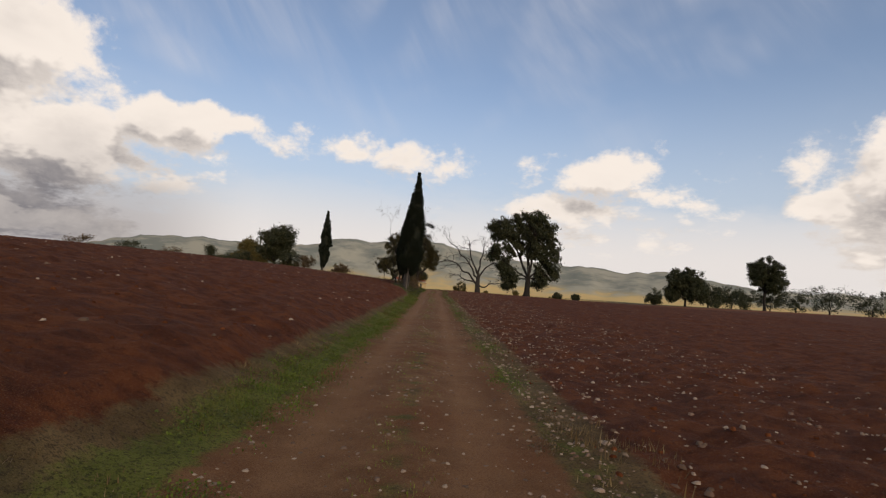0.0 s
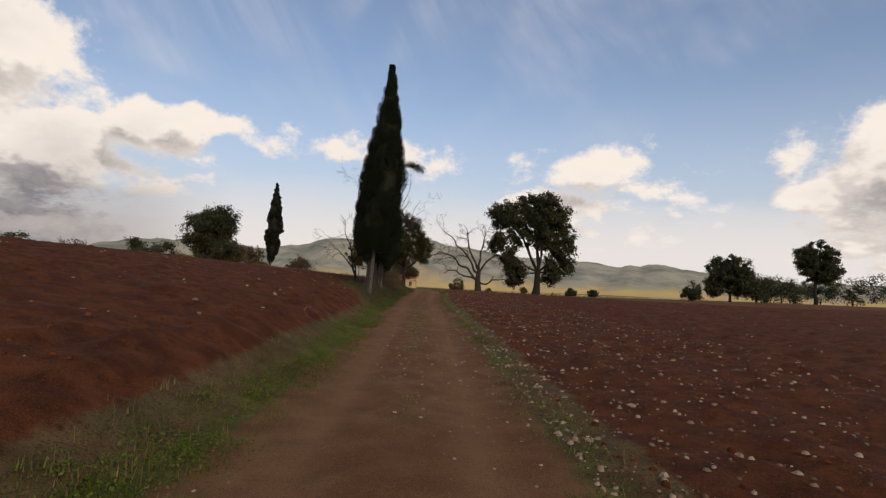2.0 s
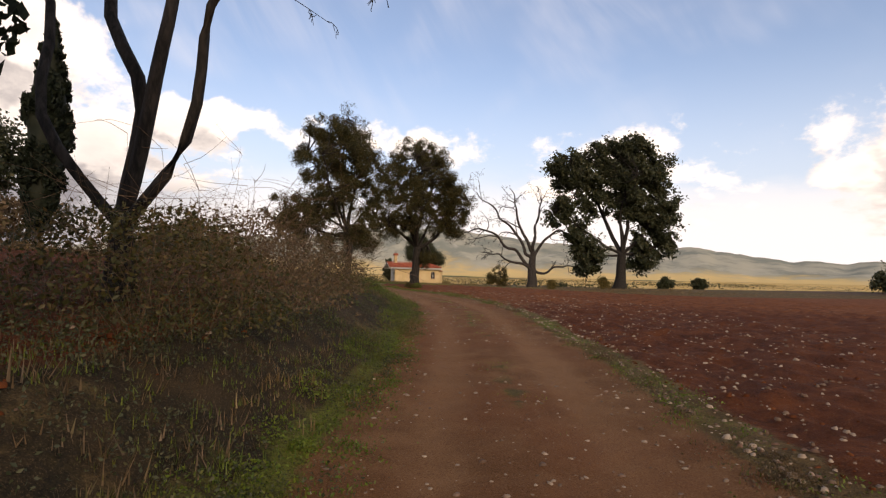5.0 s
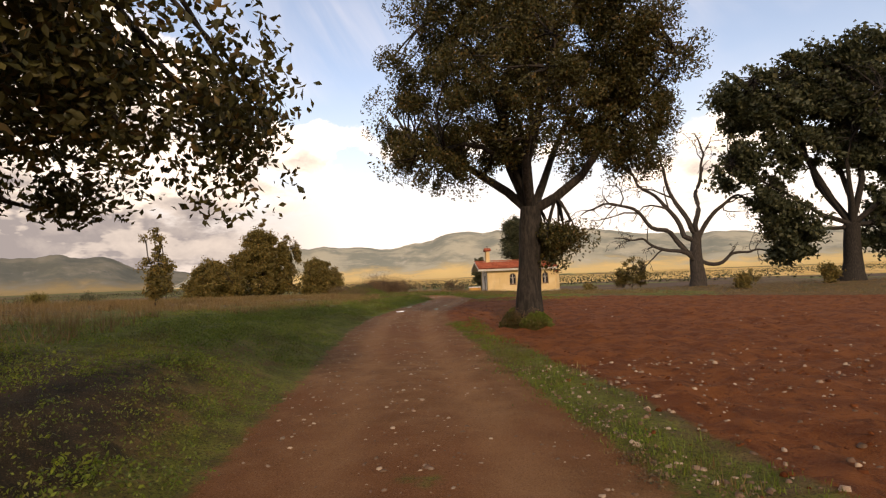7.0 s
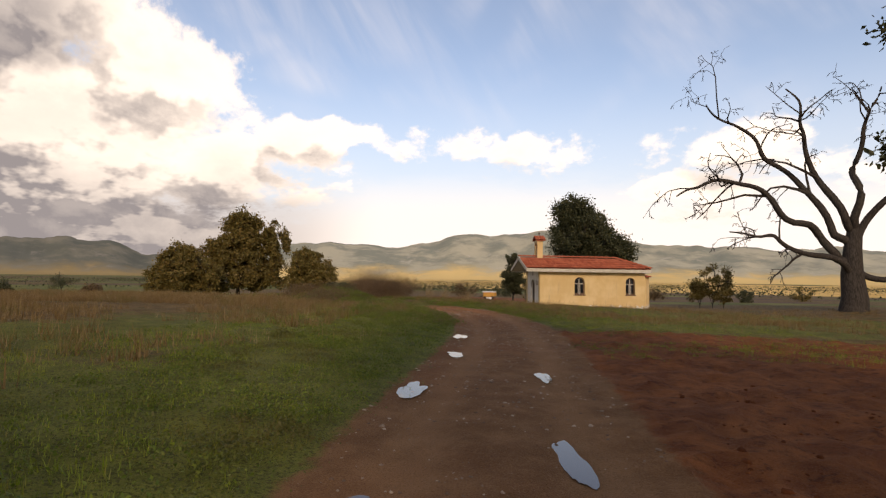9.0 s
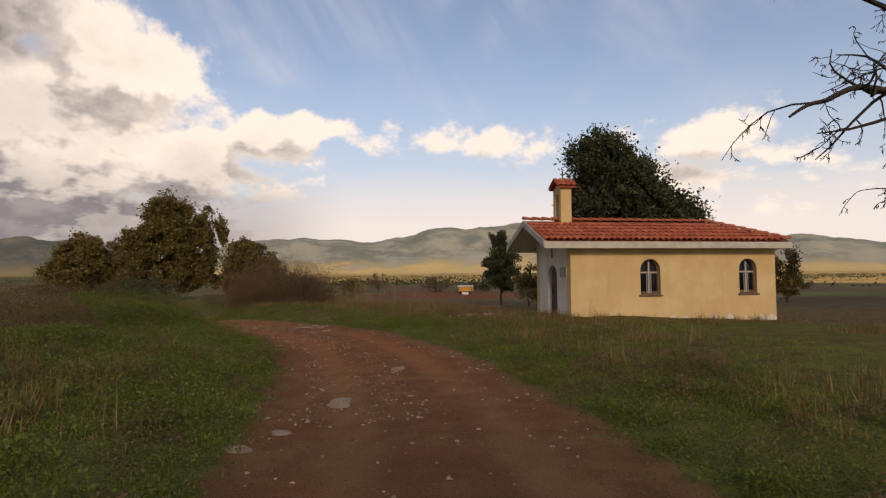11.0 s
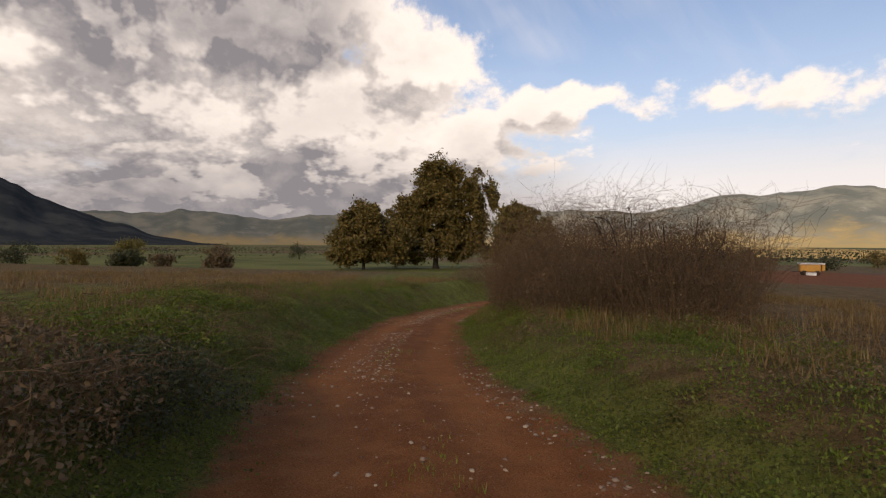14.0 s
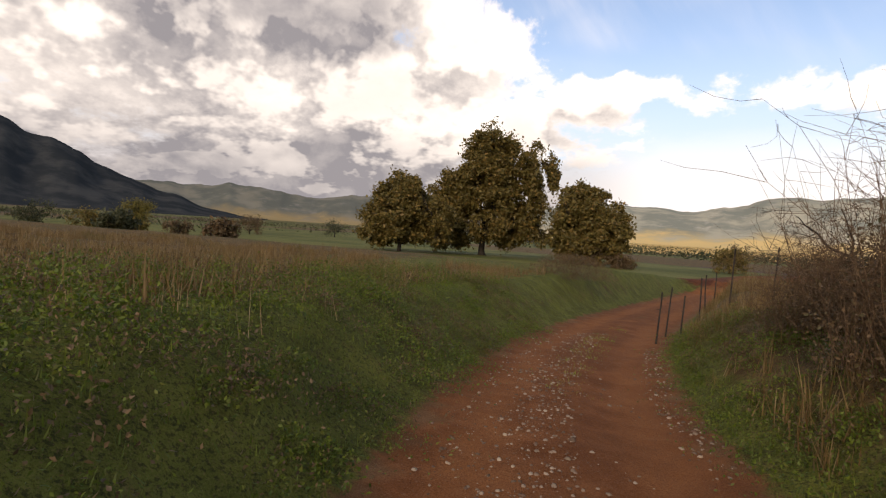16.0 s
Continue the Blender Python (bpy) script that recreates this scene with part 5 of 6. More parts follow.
def strip_along(bm, outline, width, depth, y):
    """A bar of the given section that follows an outline in the plane y."""
    c = (sum(p[0] for p in outline) / len(outline), sum(p[1] for p in outline) / len(outline))
    inner = [(p[0] + (c[0] - p[0]) * width, p[1] + (c[1] - p[1]) * width) for p in outline]
    k = len(outline)
    va = [[bm.verts.new((p[0], yy, p[1])) for p in o] for o in (outline, inner) for yy in (y, y + depth)]
    for i in range(k):
        j = (i + 1) % k
        for s, t in ((0, 1), (1, 3), (3, 2), (2, 0)):
            bm.faces.new((va[s][i], va[s][j], va[t][j], va[t][i]))


def chapel():
    zb = float(height([CH_X + 4], [CH_Y - 0.2], False)[0])
    top = thing("chapel", "small cream-plastered chapel with a red tiled roof", "chapel", CH_X, CH_Y, zb - 0.24, CH_RZ)
    L, D, H, T = CH_L, CH_D, CH_H + 0.12, 0.30
    wins = [(2.86, 1.0, 0.74, 1.22), (6.58, 1.0, 0.70, 1.22)]
    front = part("wall", wall_with_openings(L, H, wins, 0, T), M_CREAM, top, "cream plaster wall peeling at its foot")
    part("wall", wall_with_openings(L, H, [], D - T, D), M_CREAM, top)
    part("wall", wall_with_openings(D - T, H, [(D / 2, 0.06, 0.86, 1.98)], 0, T, True, T), M_WHITE, top, "whitewashed end wall with a narrow arched doorway")
    part("wall", wall_with_openings(D - T, H, [], L - T, L, True, T), M_CREAM, top)
    bm = bmesh.new()
    box(bm, T, L - T, T, D - T, 0.0, 0.14)
    part("floor", bm, M_FASCIA, top)
    for c, sill, w, oh in wins:
        o = [(c + a, sill + b) for a, b in arch(w - 0.01, oh - 0.005)]
        bm = bmesh.new()
        strip_along(bm, o, 0.13, 0.06, 0.13)
        win = part("window", bm, M_FRAME, top, "arched brown wooden window with a pale cross")
        bm = bmesh.new()
        bm.faces.new([bm.verts.new((u, 0.185, v)) for u, v in o])
        bmesh.ops.solidify(bm, geom=bm.faces[:], thickness=0.008)
        part("pane", bm, M_GLASS, win)
        bm = bmesh.new()
        box(bm, c - 0.028, c + 0.028, 0.105, 0.135, sill + 0.05, sill + oh - 0.10)
        box(bm, c - w * 0.40, c + w * 0.40, 0.103, 0.137, sill + oh * 0.60, sill + oh * 0.60 + 0.055)
        for dx in (-0.075, 0.075):
            box(bm, c + dx - 0.012, c + dx + 0.012, 0.106, 0.134, sill + 0.05, sill + oh * 0.58)
        part("cross", bm, M_CROSS, win, "pale metal cross")
        bm = bmesh.new()
        box(bm, c - w / 2 - 0.06, c + w / 2 + 0.06, -0.05, 0.13, sill - 0.05, sill + 0.004, 0.01)
        part("sill", bm, M_FRAME, win)
    bm = bmesh.new()
    o = [(D / 2 + a, 0.06 + b) for a, b in arch(0.85, 1.97)]
    wall_piece(bm, o, 0.14, 0.19, True)
    bmesh.ops.recalc_face_normals(bm, faces=bm.faces)
    door = part("door", bm, M_DOOR, top, "narrow dark arched door")
    bm = bmesh.new()
    box(bm, 0.11, 0.14, D / 2 + 0.26, D / 2 + 0.31, 0.98, 1.12, 0.008)
    part("handle", bm, M_IRON, door)
    # roof: gable with a deep porch over the door, hipped at the other end
    x0, x1, y0, y1 = -1.05, L + 0.28, -0.45, D + 0.45
    ze, zr, hip = H + 0.22, H + 1.04, 1.9
    ym = D / 2
    bm = bmesh.new()
    P = {n: bm.verts.new(v) for n, v in dict(a=(x0, y0, ze), b=(x1, y0, ze), c=(x1, y1, ze), d=(x0, y1, ze), r=(x0, ym, zr), s=(x1 - hip, ym, zr)).items()}
    for f in ("absr", "bcs", "cdrs"):
        bm.faces.new([P[k] for k in f])
    bmesh.ops.solidify(bm, geom=bm.faces[:], thickness=0.07)
    roof = part("roof", bm, M_TILE, top, "low red clay tile roof")
    bm = bmesh.new()
    box(bm, x0, x1, y0 - 0.03, y0 + 0.05, ze - 0.24, ze - 0.02)
    box(bm, x0, x1, y1 - 0.05, y1 + 0.03, ze - 0.24, ze - 0.02)
    box(bm, x1 - 0.05, x1 + 0.03, y0 + 0.05, y1 - 0.05, ze - 0.24, ze - 0.02)
    part("fascia", bm, M_FASCIA, roof, "pale painted eaves board")
    bm = bmesh.new()
    for s in (1, -1):
        ya = y0 if s > 0 else y1
        vs = [(x0 - 0.03, ya, ze - 0.22), (x0 - 0.03, ym, zr - 0.20), (x0 - 0.03, ym, zr + 0.02), (x0 - 0.03, ya, ze)]
        wall_piece(bm, [(v[1], v[2]) for v in vs], x0 - 0.03, x0 + 0.07, True)
    bmesh.ops.recalc_face_normals(bm, faces=bm.faces)
    part("bargeboard", bm, M_FASCIA, roof, "pale sloping gable board")
    bm = bmesh.new()
    box(bm, 0.0, x1 - 0.06, y0 + 0.06, 0.0, H - 0.02, H + 0.04)
    box(bm, 0.0, x1 - 0.06, D, y1 - 0.06, H - 0.02, H + 0.04)
    box(bm, L, x1 - 0.06, 0.0, D, H - 0.02, H + 0.04)
    part("soffit", bm, M_FASCIA, roof)
    rise = (zr - ze) / (ym - y0)
    for ya in (y0 + 0.06, y1 - 0.06):
        bm = bmesh.new()
        za = ze + 0.06 * rise - 0.10
        wall_piece(bm, [(ya, za - 0.04), (ym, zr - 0.14), (ym, zr - 0.10), (ya, za)], x0 + 0.07, -0.002, True)
        bmesh.ops.recalc_face_normals(bm, faces=bm.faces)
        part("porch_soffit", bm, M_WHITE, roof, "pale plastered underside of the porch roof")
    bm = bmesh.new()
    edge = ze + (0 - y0) * rise - 0.11
    wall_piece(bm, [(0.0, H), (D, H), (D, edge), (D / 2, zr - 0.11), (0.0, edge)], 0.0, 0.2, True)
    bmesh.ops.recalc_face_normals(bm, faces=bm.faces)
    gable = part("gable", bm, M_WHITE, top)
    bm = bmesh.new()
    wall_piece(bm, [(ym + a, H - 0.28 + b) for a, b in arch(0.13, 0.42, 6)], -0.006, 0.03, True)
    bmesh.ops.recalc_face_normals(bm, faces=bm.faces)
    part("niche", bm, M_DOOR, gable, "narrow dark arched niche over the door")
    bm = bmesh.new()
    box(bm, -0.03, 0.01, 0.30, 0.86, 1.62, 1.96, 0.006)
    part("plaque", bm, M_PLAQUE, top, "weathered grey stone plaque")
    bm = bmesh.new()
    box(bm, -0.75, 0.0, -0.25, D + 0.1, 0.05, 0.27, 0.03)
    part("apron", bm, M_CONCRETE, top, "worn concrete apron at the foot of the wall")
    # bell pillar
    bm = bmesh.new()
    zc = zr + 1.16
    span = [(-0.35, zr - 0.35), (-0.18, zr - 0.35)] + [(-0.18 * math.cos(math.pi * i / 8), zc - 0.34 + 0.18 * math.sin(math.pi * i / 8)) for i in range(9)] + [(0.18, zr - 0.35), (0.35, zr - 0.35), (0.35, zc), (-0.35, zc)]
    wall_piece(bm, [(ym + a, b) for a, b in span], 0.22, 0.62, True)
    bmesh.ops.recalc_face_normals(bm, faces=bm.faces)
    pillar = part("bellcote", bm, M_CREAM, top, "plastered bell arch with a small tiled gable")
    bm = bmesh.new()
    wall_piece(bm, [(ym - 0.46, zc), (ym - 0.46, zc + 0.05), (ym, zc + 0.34), (ym + 0.46, zc + 0.05), (ym + 0.46, zc), (ym, zc + 0.26)], 0.10, 0.80, True)
    bmesh.ops.recalc_face_normals(bm, faces=bm.faces)
    cap = part("cap", bm, M_TILE, pillar, "small red tiled gable")
    bm = bmesh.new()
    wall_piece(bm, [(ym - 0.35, zc), (ym + 0.35, zc), (ym, zc + 0.235)], 0.24, 0.60, True)
    bmesh.ops.recalc_face_normals(bm, faces=bm.faces)
    part("gable_wall", bm, M_CREAM, pillar)
    tubes = Tubes(12)
    tubes.add([(0.45, ym, zc - 0.22), (0.45, ym, zc - 0.28), (0.45, ym, zc - 0.42), (0.45, ym, zc - 0.52), (0.45, ym, zc - 0.54)], [0.02, 0.07, 0.085, 0.13, 0.12])
    put("bell", tubes.mesh("bell"), M_IRON, pillar, "small dark bronze bell")
    bm = bmesh.new()
    box(bm, 0.43, 0.47, ym - 0.015, ym + 0.015, zc + 0.33, zc + 0.68)
    box(bm, 0.36, 0.54, ym - 0.014, ym + 0.014, zc + 0.53, zc + 0.57)
    part("cross", bm, M_IRON, pillar, "small iron cross")
    # five-sided apse under its own low roof
    ring = [(L - 0.02, ym - 1.05), (L + 0.45, ym - 0.95), (L + 0.95, ym - 0.42), (L + 0.95, ym + 0.42), (L + 0.45, ym + 0.95), (L - 0.02, ym + 1.05)]
    bm = bmesh.new()
    low, high = ([bm.verts.new((u, v, z)) for u, v in ring] for z in (0.0, H - 0.30))
    bm.faces.new(low[::-1])
    bm.faces.new(high)
    for i in range(len(ring)):
        k = (i + 1) % len(ring)
        bm.faces.new((low[i], low[k], high[k], high[i]))
    bmesh.ops.recalc_face_normals(bm, faces=bm.faces)
    apse = part("apse", bm, M_CREAM, top, "small plastered five-sided apse")
    bm = bmesh.new()
    rim = [bm.verts.new((L + (u - L) * 1.16, ym + (v - ym) * 1.14, H - 0.30)) for u, v in ring]
    lip = [bm.verts.new((L + (u - L) * 1.16, ym + (v - ym) * 1.14, H - 0.22)) for u, v in ring]
    tip = bm.verts.new((L - 0.02, ym, H + 0.10))
    bm.faces.new(rim[::-1])
    for i in range(len(ring)):
        k = (i + 1) % len(ring)
        bm.faces.new((rim[i], rim[k], lip[k], lip[i]))
        bm.faces.new((lip[i], lip[k], tip))
    bmesh.ops.recalc_face_normals(bm, faces=bm.faces)
    part("apse_roof", bm, M_TILE, apse, "low red tiled apse roof")
    # clay tiles, course by course
    slope = math.atan2(zr - ze, ym - y0)
    run = math.hypot(zr - ze, ym - y0)
    n, tl, tw = 6, 0.40, 0.215
    verts, faces = [], []
    for e, (yy, rad, lift) in enumerate(((0.0, 0.108, 0.036), (tl + 0.06, 0.092, 0.0))):
        for thick in (0.0, 0.016):
            for i in range(n + 1):
                a = math.pi * i / n
                verts.append((-(rad - thick) * math.cos(a), yy, lift + (rad - thick) * 0.8 * math.sin(a)))
    m = n + 1
    for i in range(n):
        faces += [(i, i + 1, 2 * m + i + 1, 2 * m + i), (m + i + 1, m + i, 3 * m + i, 3 * m + i + 1), (i + 1, i, m + i, m + i + 1)]
    me = mesh_np("tile", verts, faces, True)
    me.materials.append(M_TILE)
    rows, cols = int(run / 0.37), int((x1 - x0) / tw)
    rng = np.random.default_rng(5)
    tilt = Matrix.Rotation(slope, 4, "X")
    for r in range(rows):
        for c in range(cols):
            u = x0 + 0.11 + c * tw
            s = -0.05 + r * 0.37
            if u > x1 - 0.12 - hip * max(0, (s + 0.3)) / run:
                continue
            ob = put("roof_tile", me, None, roof)
            ob.matrix_basis = Matrix.Translation((u + rng.uniform(-0.006, 0.006), y0 + s * math.cos(slope), ze + s * math.sin(slope) + 0.012)) @ tilt @ Matrix.Rotation(rng.uniform(-0.03, 0.03), 4, "Z")
    # tiles of the bell gable
    sg = math.atan2(0.29, 0.46)
    for side in (0, 1):
        for c in range(4):
            for r in range(2):
                s = -0.04 + 0.24 * r
                yy = ym - 0.46 + s * math.cos(sg)
                m4 = Matrix.Translation((0.16 + 0.19 * c, yy, zc + 0.06 + s * math.sin(sg))) @ Matrix.Rotation(sg, 4, "X") @ Matrix.Diagonal((0.88, 0.80, 0.8, 1))
                if side:
                    m4 = Matrix.Translation((0.90, 2 * ym, 0)) @ Matrix.Rotation(math.pi, 4, "Z") @ m4
                ob = put("roof_tile", me, None, pillar)
                ob.matrix_basis = m4
    # the far slope, the hip and the ridge, joined
    V, F, k = [], [], 0
    base_v, base_f = np.array(verts), np.array(faces)

    def lay(mat4):
        nonlocal k
        w = np.c_[base_v, np.ones(len(base_v))] @ np.array(mat4).T
        V.append(w[:, :3])
        F.append(base_f + k)
        k += len(base_v)

    for r in range(rows):
        for c in range(cols):
            u, s = x0 + 0.11 + c * tw, -0.05 + r * 0.37
            if u > x1 - 0.12 - hip * max(0, (s + 0.3)) / run:
                continue
            lay(Matrix.Translation((u, y1 - s * math.cos(slope), ze + s * math.sin(slope) + 0.012)) @ Matrix.Rotation(math.pi, 4, "Z") @ tilt)
    hs, hr = math.atan2(zr - ze, hip), math.hypot(zr - ze, hip)
    for r in range(int(hr / 0.37)):
        s = -0.05 + r * 0.37
        half = (y1 - y0) / 2 * (1 - (s + 0.25) / hr) - 0.05
        for c in range(int(2 * half / tw)):
            v = ym - half + 0.1 + c * tw
            lay(Matrix.Translation((x1 - s * math.cos(hs), v, ze + s * math.sin(hs) + 0.012)) @ Matrix.Rotation(math.pi / 2, 4, "Z") @ Matrix.Rotation(hs, 4, "X"))
    def cap_line(a, b):
        a, b = Vector(a), Vector(b)
        d = (b - a)
        m3 = d.to_track_quat("Y", "Z").to_matrix().to_4x4()
        for i in range(int(d.length / 0.36)):
            lay(Matrix.Translation(a + d.normalized() * 0.36 * i) @ m3 @ Matrix.Diagonal((1.15, 1, 1.1, 1)))
    cap_line((x0 - 0.02, ym, zr + 0.03), (x1 - hip, ym, zr + 0.03))
    cap_line((x1 - 0.02, y0 + 0.02, ze + 0.05), (x1 - hip, ym, zr + 0.05))
    cap_line((x1 - 0.02, y1 - 0.02, ze + 0.05), (x1 - hip, ym, zr + 0.05))
    me = mesh_np("roof_tiles", np.concatenate(V), np.concatenate(F), True)
    put("roof_tiles", me, M_TILE, roof, "", "", "stuff")


chapel()

# ---- stones ----
def stone_shape(rng, flat=0.6):
    """A small angular stone: a low ring, an upper ring and a top of thirteen faces."""
    a = np.linspace(0, 2 * np.pi, 5, endpoint=False)
    low = np.stack([np.cos(a), np.sin(a), np.full(5, -0.45)], 1)
    top = np.stack([np.cos(a + 0.6) * 0.62, np.sin(a + 0.6) * 0.62, np.full(5, 0.62)], 1)
    v = np.concatenate([low, top]) * rng.uniform(0.72, 1.2, (10, 1))
    v[5:, 2] += rng.uniform(-0.25, 0.2, 5)
    return v * [1.0, rng.uniform(0.6, 0.95), flat * rng.uniform(0.7, 1.2)]


STONE_F = np.array([f for i in range(5) for f in ((i, (i + 1) % 5, 5 + i), ((i + 1) % 5, 5 + (i + 1) % 5, 5 + i))] + [(5, 6, 7), (5, 7, 8), (5, 8, 9)])


def scatter(name, label, n, seed, where, size, flat=0.6, sink=0.25, mat=None):
    """Stones strewn over the ground; where(rng, n) gives x and y."""
    rng = np.random.default_rng(seed)
    x, y = where(rng, n)
    z = height(x, y)
    n = len(x)
    s = size(rng, n)
    shapes = np.stack([stone_shape(rng, flat) for _ in range(24)])
    a = rng.uniform(0, 2 * np.pi, n)
    v = shapes[rng.integers(0, 24, n)] * s[:, None, None]
    c, d = np.cos(a)[:, None], np.sin(a)[:, None]
    v = np.stack([v[..., 0] * c - v[..., 1] * d, v[..., 0] * d + v[..., 1] * c, v[..., 2]], -1)
    v += np.stack([x, y, z + s * flat * (0.5 - sink)], -1)[:, None]
    f = (STONE_F[None] + 10 * np.arange(n)[:, None, None]).reshape(-1, 3)
    put(name, mesh_np(name, v.reshape(-1, 3), f), mat or M_STONE, None, label, "clods" if mat else "stones", "stuff")


def beside(y0, y1, d0, d1, power=1.0, patchy=0.0, seed=0):
    """Places along the track between two distances from its middle."""
    def pick(rng, n):
        i0, i1 = np.abs(LINE[:, 1] - y0).argmin(), np.abs(LINE[:, 1] - y1).argmin()
        u = rng.uniform(i0, i1, n)
        k = np.arange(len(LINE))
        d = d0 + (d1 - d0) * rng.uniform(0, 1, n) ** power
        hw = half_width(np.interp(u, k, LINE[:, 1]))
        d = np.where(np.abs(d) < 1.2, d * hw / 1.2, d + np.sign(d) * (hw - 1.2))
        x = np.interp(u, k, LINE[:, 0]) + d * np.interp(u, k, TAN[:, 1])
        y = np.interp(u, k, LINE[:, 1]) - d * np.interp(u, k, TAN[:, 0])
        if patchy:
            keep = fbm(x, y, 2.2, seed + 77) > patchy
            x, y = x[keep], y[keep]
        return x, y
    return pick


def sizes(lo, hi, power=3.0):
    return lambda rng, n: lo + (hi - lo) * rng.uniform(0, 1, n) ** power


scatter("field_stones", "pale limestones strewn over the ploughed field", 19000, 11, beside(2, 109.2, 1.3, 8.0, 1.9), sizes(0.011, 0.048, 2.6), 0.6)
scatter("field_stones", "pale stones scattered in the red ploughed earth", 3000, 12, beside(2, 128.9, 6, 30, 1.3), sizes(0.012, 0.05, 4), 0.65)
scatter("field_stones", "pale stones scattered in the red ploughed earth", 2200, 13, beside(2, 82.5, -22, -2.2, 0.8), sizes(0.012, 0.07, 4), 0.65)
scatter("road_stones", "small pale stones pressed into the dirt track", 17000, 14, beside(2, 143.1, -1.2, 1.2, 1.0, 0.36, 3), sizes(0.008, 0.036, 2.6), 0.4, 0.3)
scatter("road_stones", "pale gravel on the dirt track", 5600, 15, beside(141.1, 177.0, -1.1, 1.1, 1.0, 0.44, 5), sizes(0.006, 0.030, 3.0), 0.45, 0.3)
scatter("road_stones", "band of pale gravel between the wheel ruts", 9500, 17, beside(146.1, 177.6, -0.85, 0.05, 1.0, 0.42, 6), sizes(0.006, 0.029, 2.8), 0.5, 0.3)
scatter("road_stones", "pale gravel pushed to the edge of the track", 2600, 18, beside(148.3, 177.6, 0.8, 1.2, 1.0, 0.46, 7), sizes(0.007, 0.032, 2.8), 0.5, 0.3)
scatter("earth_clods", "crumbled clods of red ploughed earth", 8500, 61, beside(2, 129.9, 1.6, 9.5, 1.4), sizes(0.012, 0.05, 2.8), 0.6, 0.3, M_CLOD)
scatter("earth_clods", "crumbled clods of red ploughed earth", 4000, 62, beside(2, 83.9, -9.0, -2.3, 0.65), sizes(0.014, 0.05, 2.8), 0.6, 0.3, M_CLOD)
scatter("verge_stones", "pale stones along the edge of the track", 1300, 16, beside(2, 93.8, 1.0, 2.0), sizes(0.009, 0.036), 0.6)


def lone_stone(x, y, s, seed, flat=0.6, name="stone", label="pale limestone lying beside the track", sy=0.8):
    rng = np.random.default_rng(seed)
    bm = bmesh.new()
    bmesh.ops.create_icosphere(bm, subdivisions=3, radius=1.0)
    for v in bm.verts:
        k = 0.78 + 0.5 * noise.noise(v.co * 1.1 + Vector((seed * 3.1, 0, 0))) + 0.16 * noise.noise(v.co * 3.3 + Vector((0, seed * 1.7, 0)))
        v.co = Vector((v.co.x * s * k, v.co.y * s * k * sy, v.co.z * s * flat * k))
    me = bpy.data.meshes.new(name)
    bm.to_mesh(me)
    bm.free()
    ob = put(name, me, M_STONE, None, label, "stone", "", "loose stones")
    ob.matrix_world = pose(x, y, float(height([x], [y])[0]) + s * flat * 0.25, 0, 0, rng.uniform(0, 360))


for i, (x, y, s) in enumerate([(2.2, 32.56, 0.15), (1.91, 27.89, 0.08), (2.75, 27.16, 0.12), (2.51, 29.79, 0.1), (-4.35, 31.21, 0.15), (3.46, 34.61, 0.11), (4.2, 24.4, 0.12), (3.79, 39.08, 0.13), (2.52, 44.7, 0.11), (3.15, 48.0, 0.12), (4.33, 20.02, 0.13), (3.26, 15.64, 0.11), (4.95, 13.32, 0.13), (2.41, 54.55, 0.1), (3.34, 57.08, 0.11), (3.72, 63.39, 0.12), (-3.4, 56.43, 0.17), (-2.79, 57.02, 0.12), (3.03, 10.68, 0.12), (-5.16, 17.79, 0.11), (-6.18, 38.99, 0.12), (-4.1, 48.25, 0.1), (4.05, 70.41, 0.11), (2.42, 76.13, 0.1), (0.16, 98.68, 0.08), (-0.2, 99.84, 0.06), (-27.68, 164.78, 0.13), (-30.66, 170.17, 0.07), (-28.95, 168.76, 0.1)]):
    lone_stone(x, y, s * 0.45, 500 + i)
for i, (x, y, s) in enumerate([(-14.92, 146.64, 0.34), (-14.76, 148.71, 0.26), (-15.15, 144.86, 0.22), (-14.98, 145.37, 0.18), (-18.08, 151.34, 0.17), (-18.44, 154.76, 0.24), (-19.61, 156.64, 0.20), (-19.69, 155.62, 0.20), (-21.31, 156.06, 0.17), (-19.15, 155.96, 0.20), (-20.48, 157.36, 0.13), (-19.47, 156.09, 0.14), (-19.71, 156.12, 0.40)]):
    lone_stone(x, y, s * 0.78, 540 + i, 0.16, "limestone_slab", "flat pale bedrock slab worn level with the track", 0.6)
for i in range(16):
    rng = np.random.default_rng(560 + i)
    lone_stone(-14.6 + rng.normal() * 0.4, 158.0 + rng.normal() * 0.3, rng.uniform(0.06, 0.14), 560 + i, 0.7, "rubble_stone", "pale broken stone in a small rubble heap")


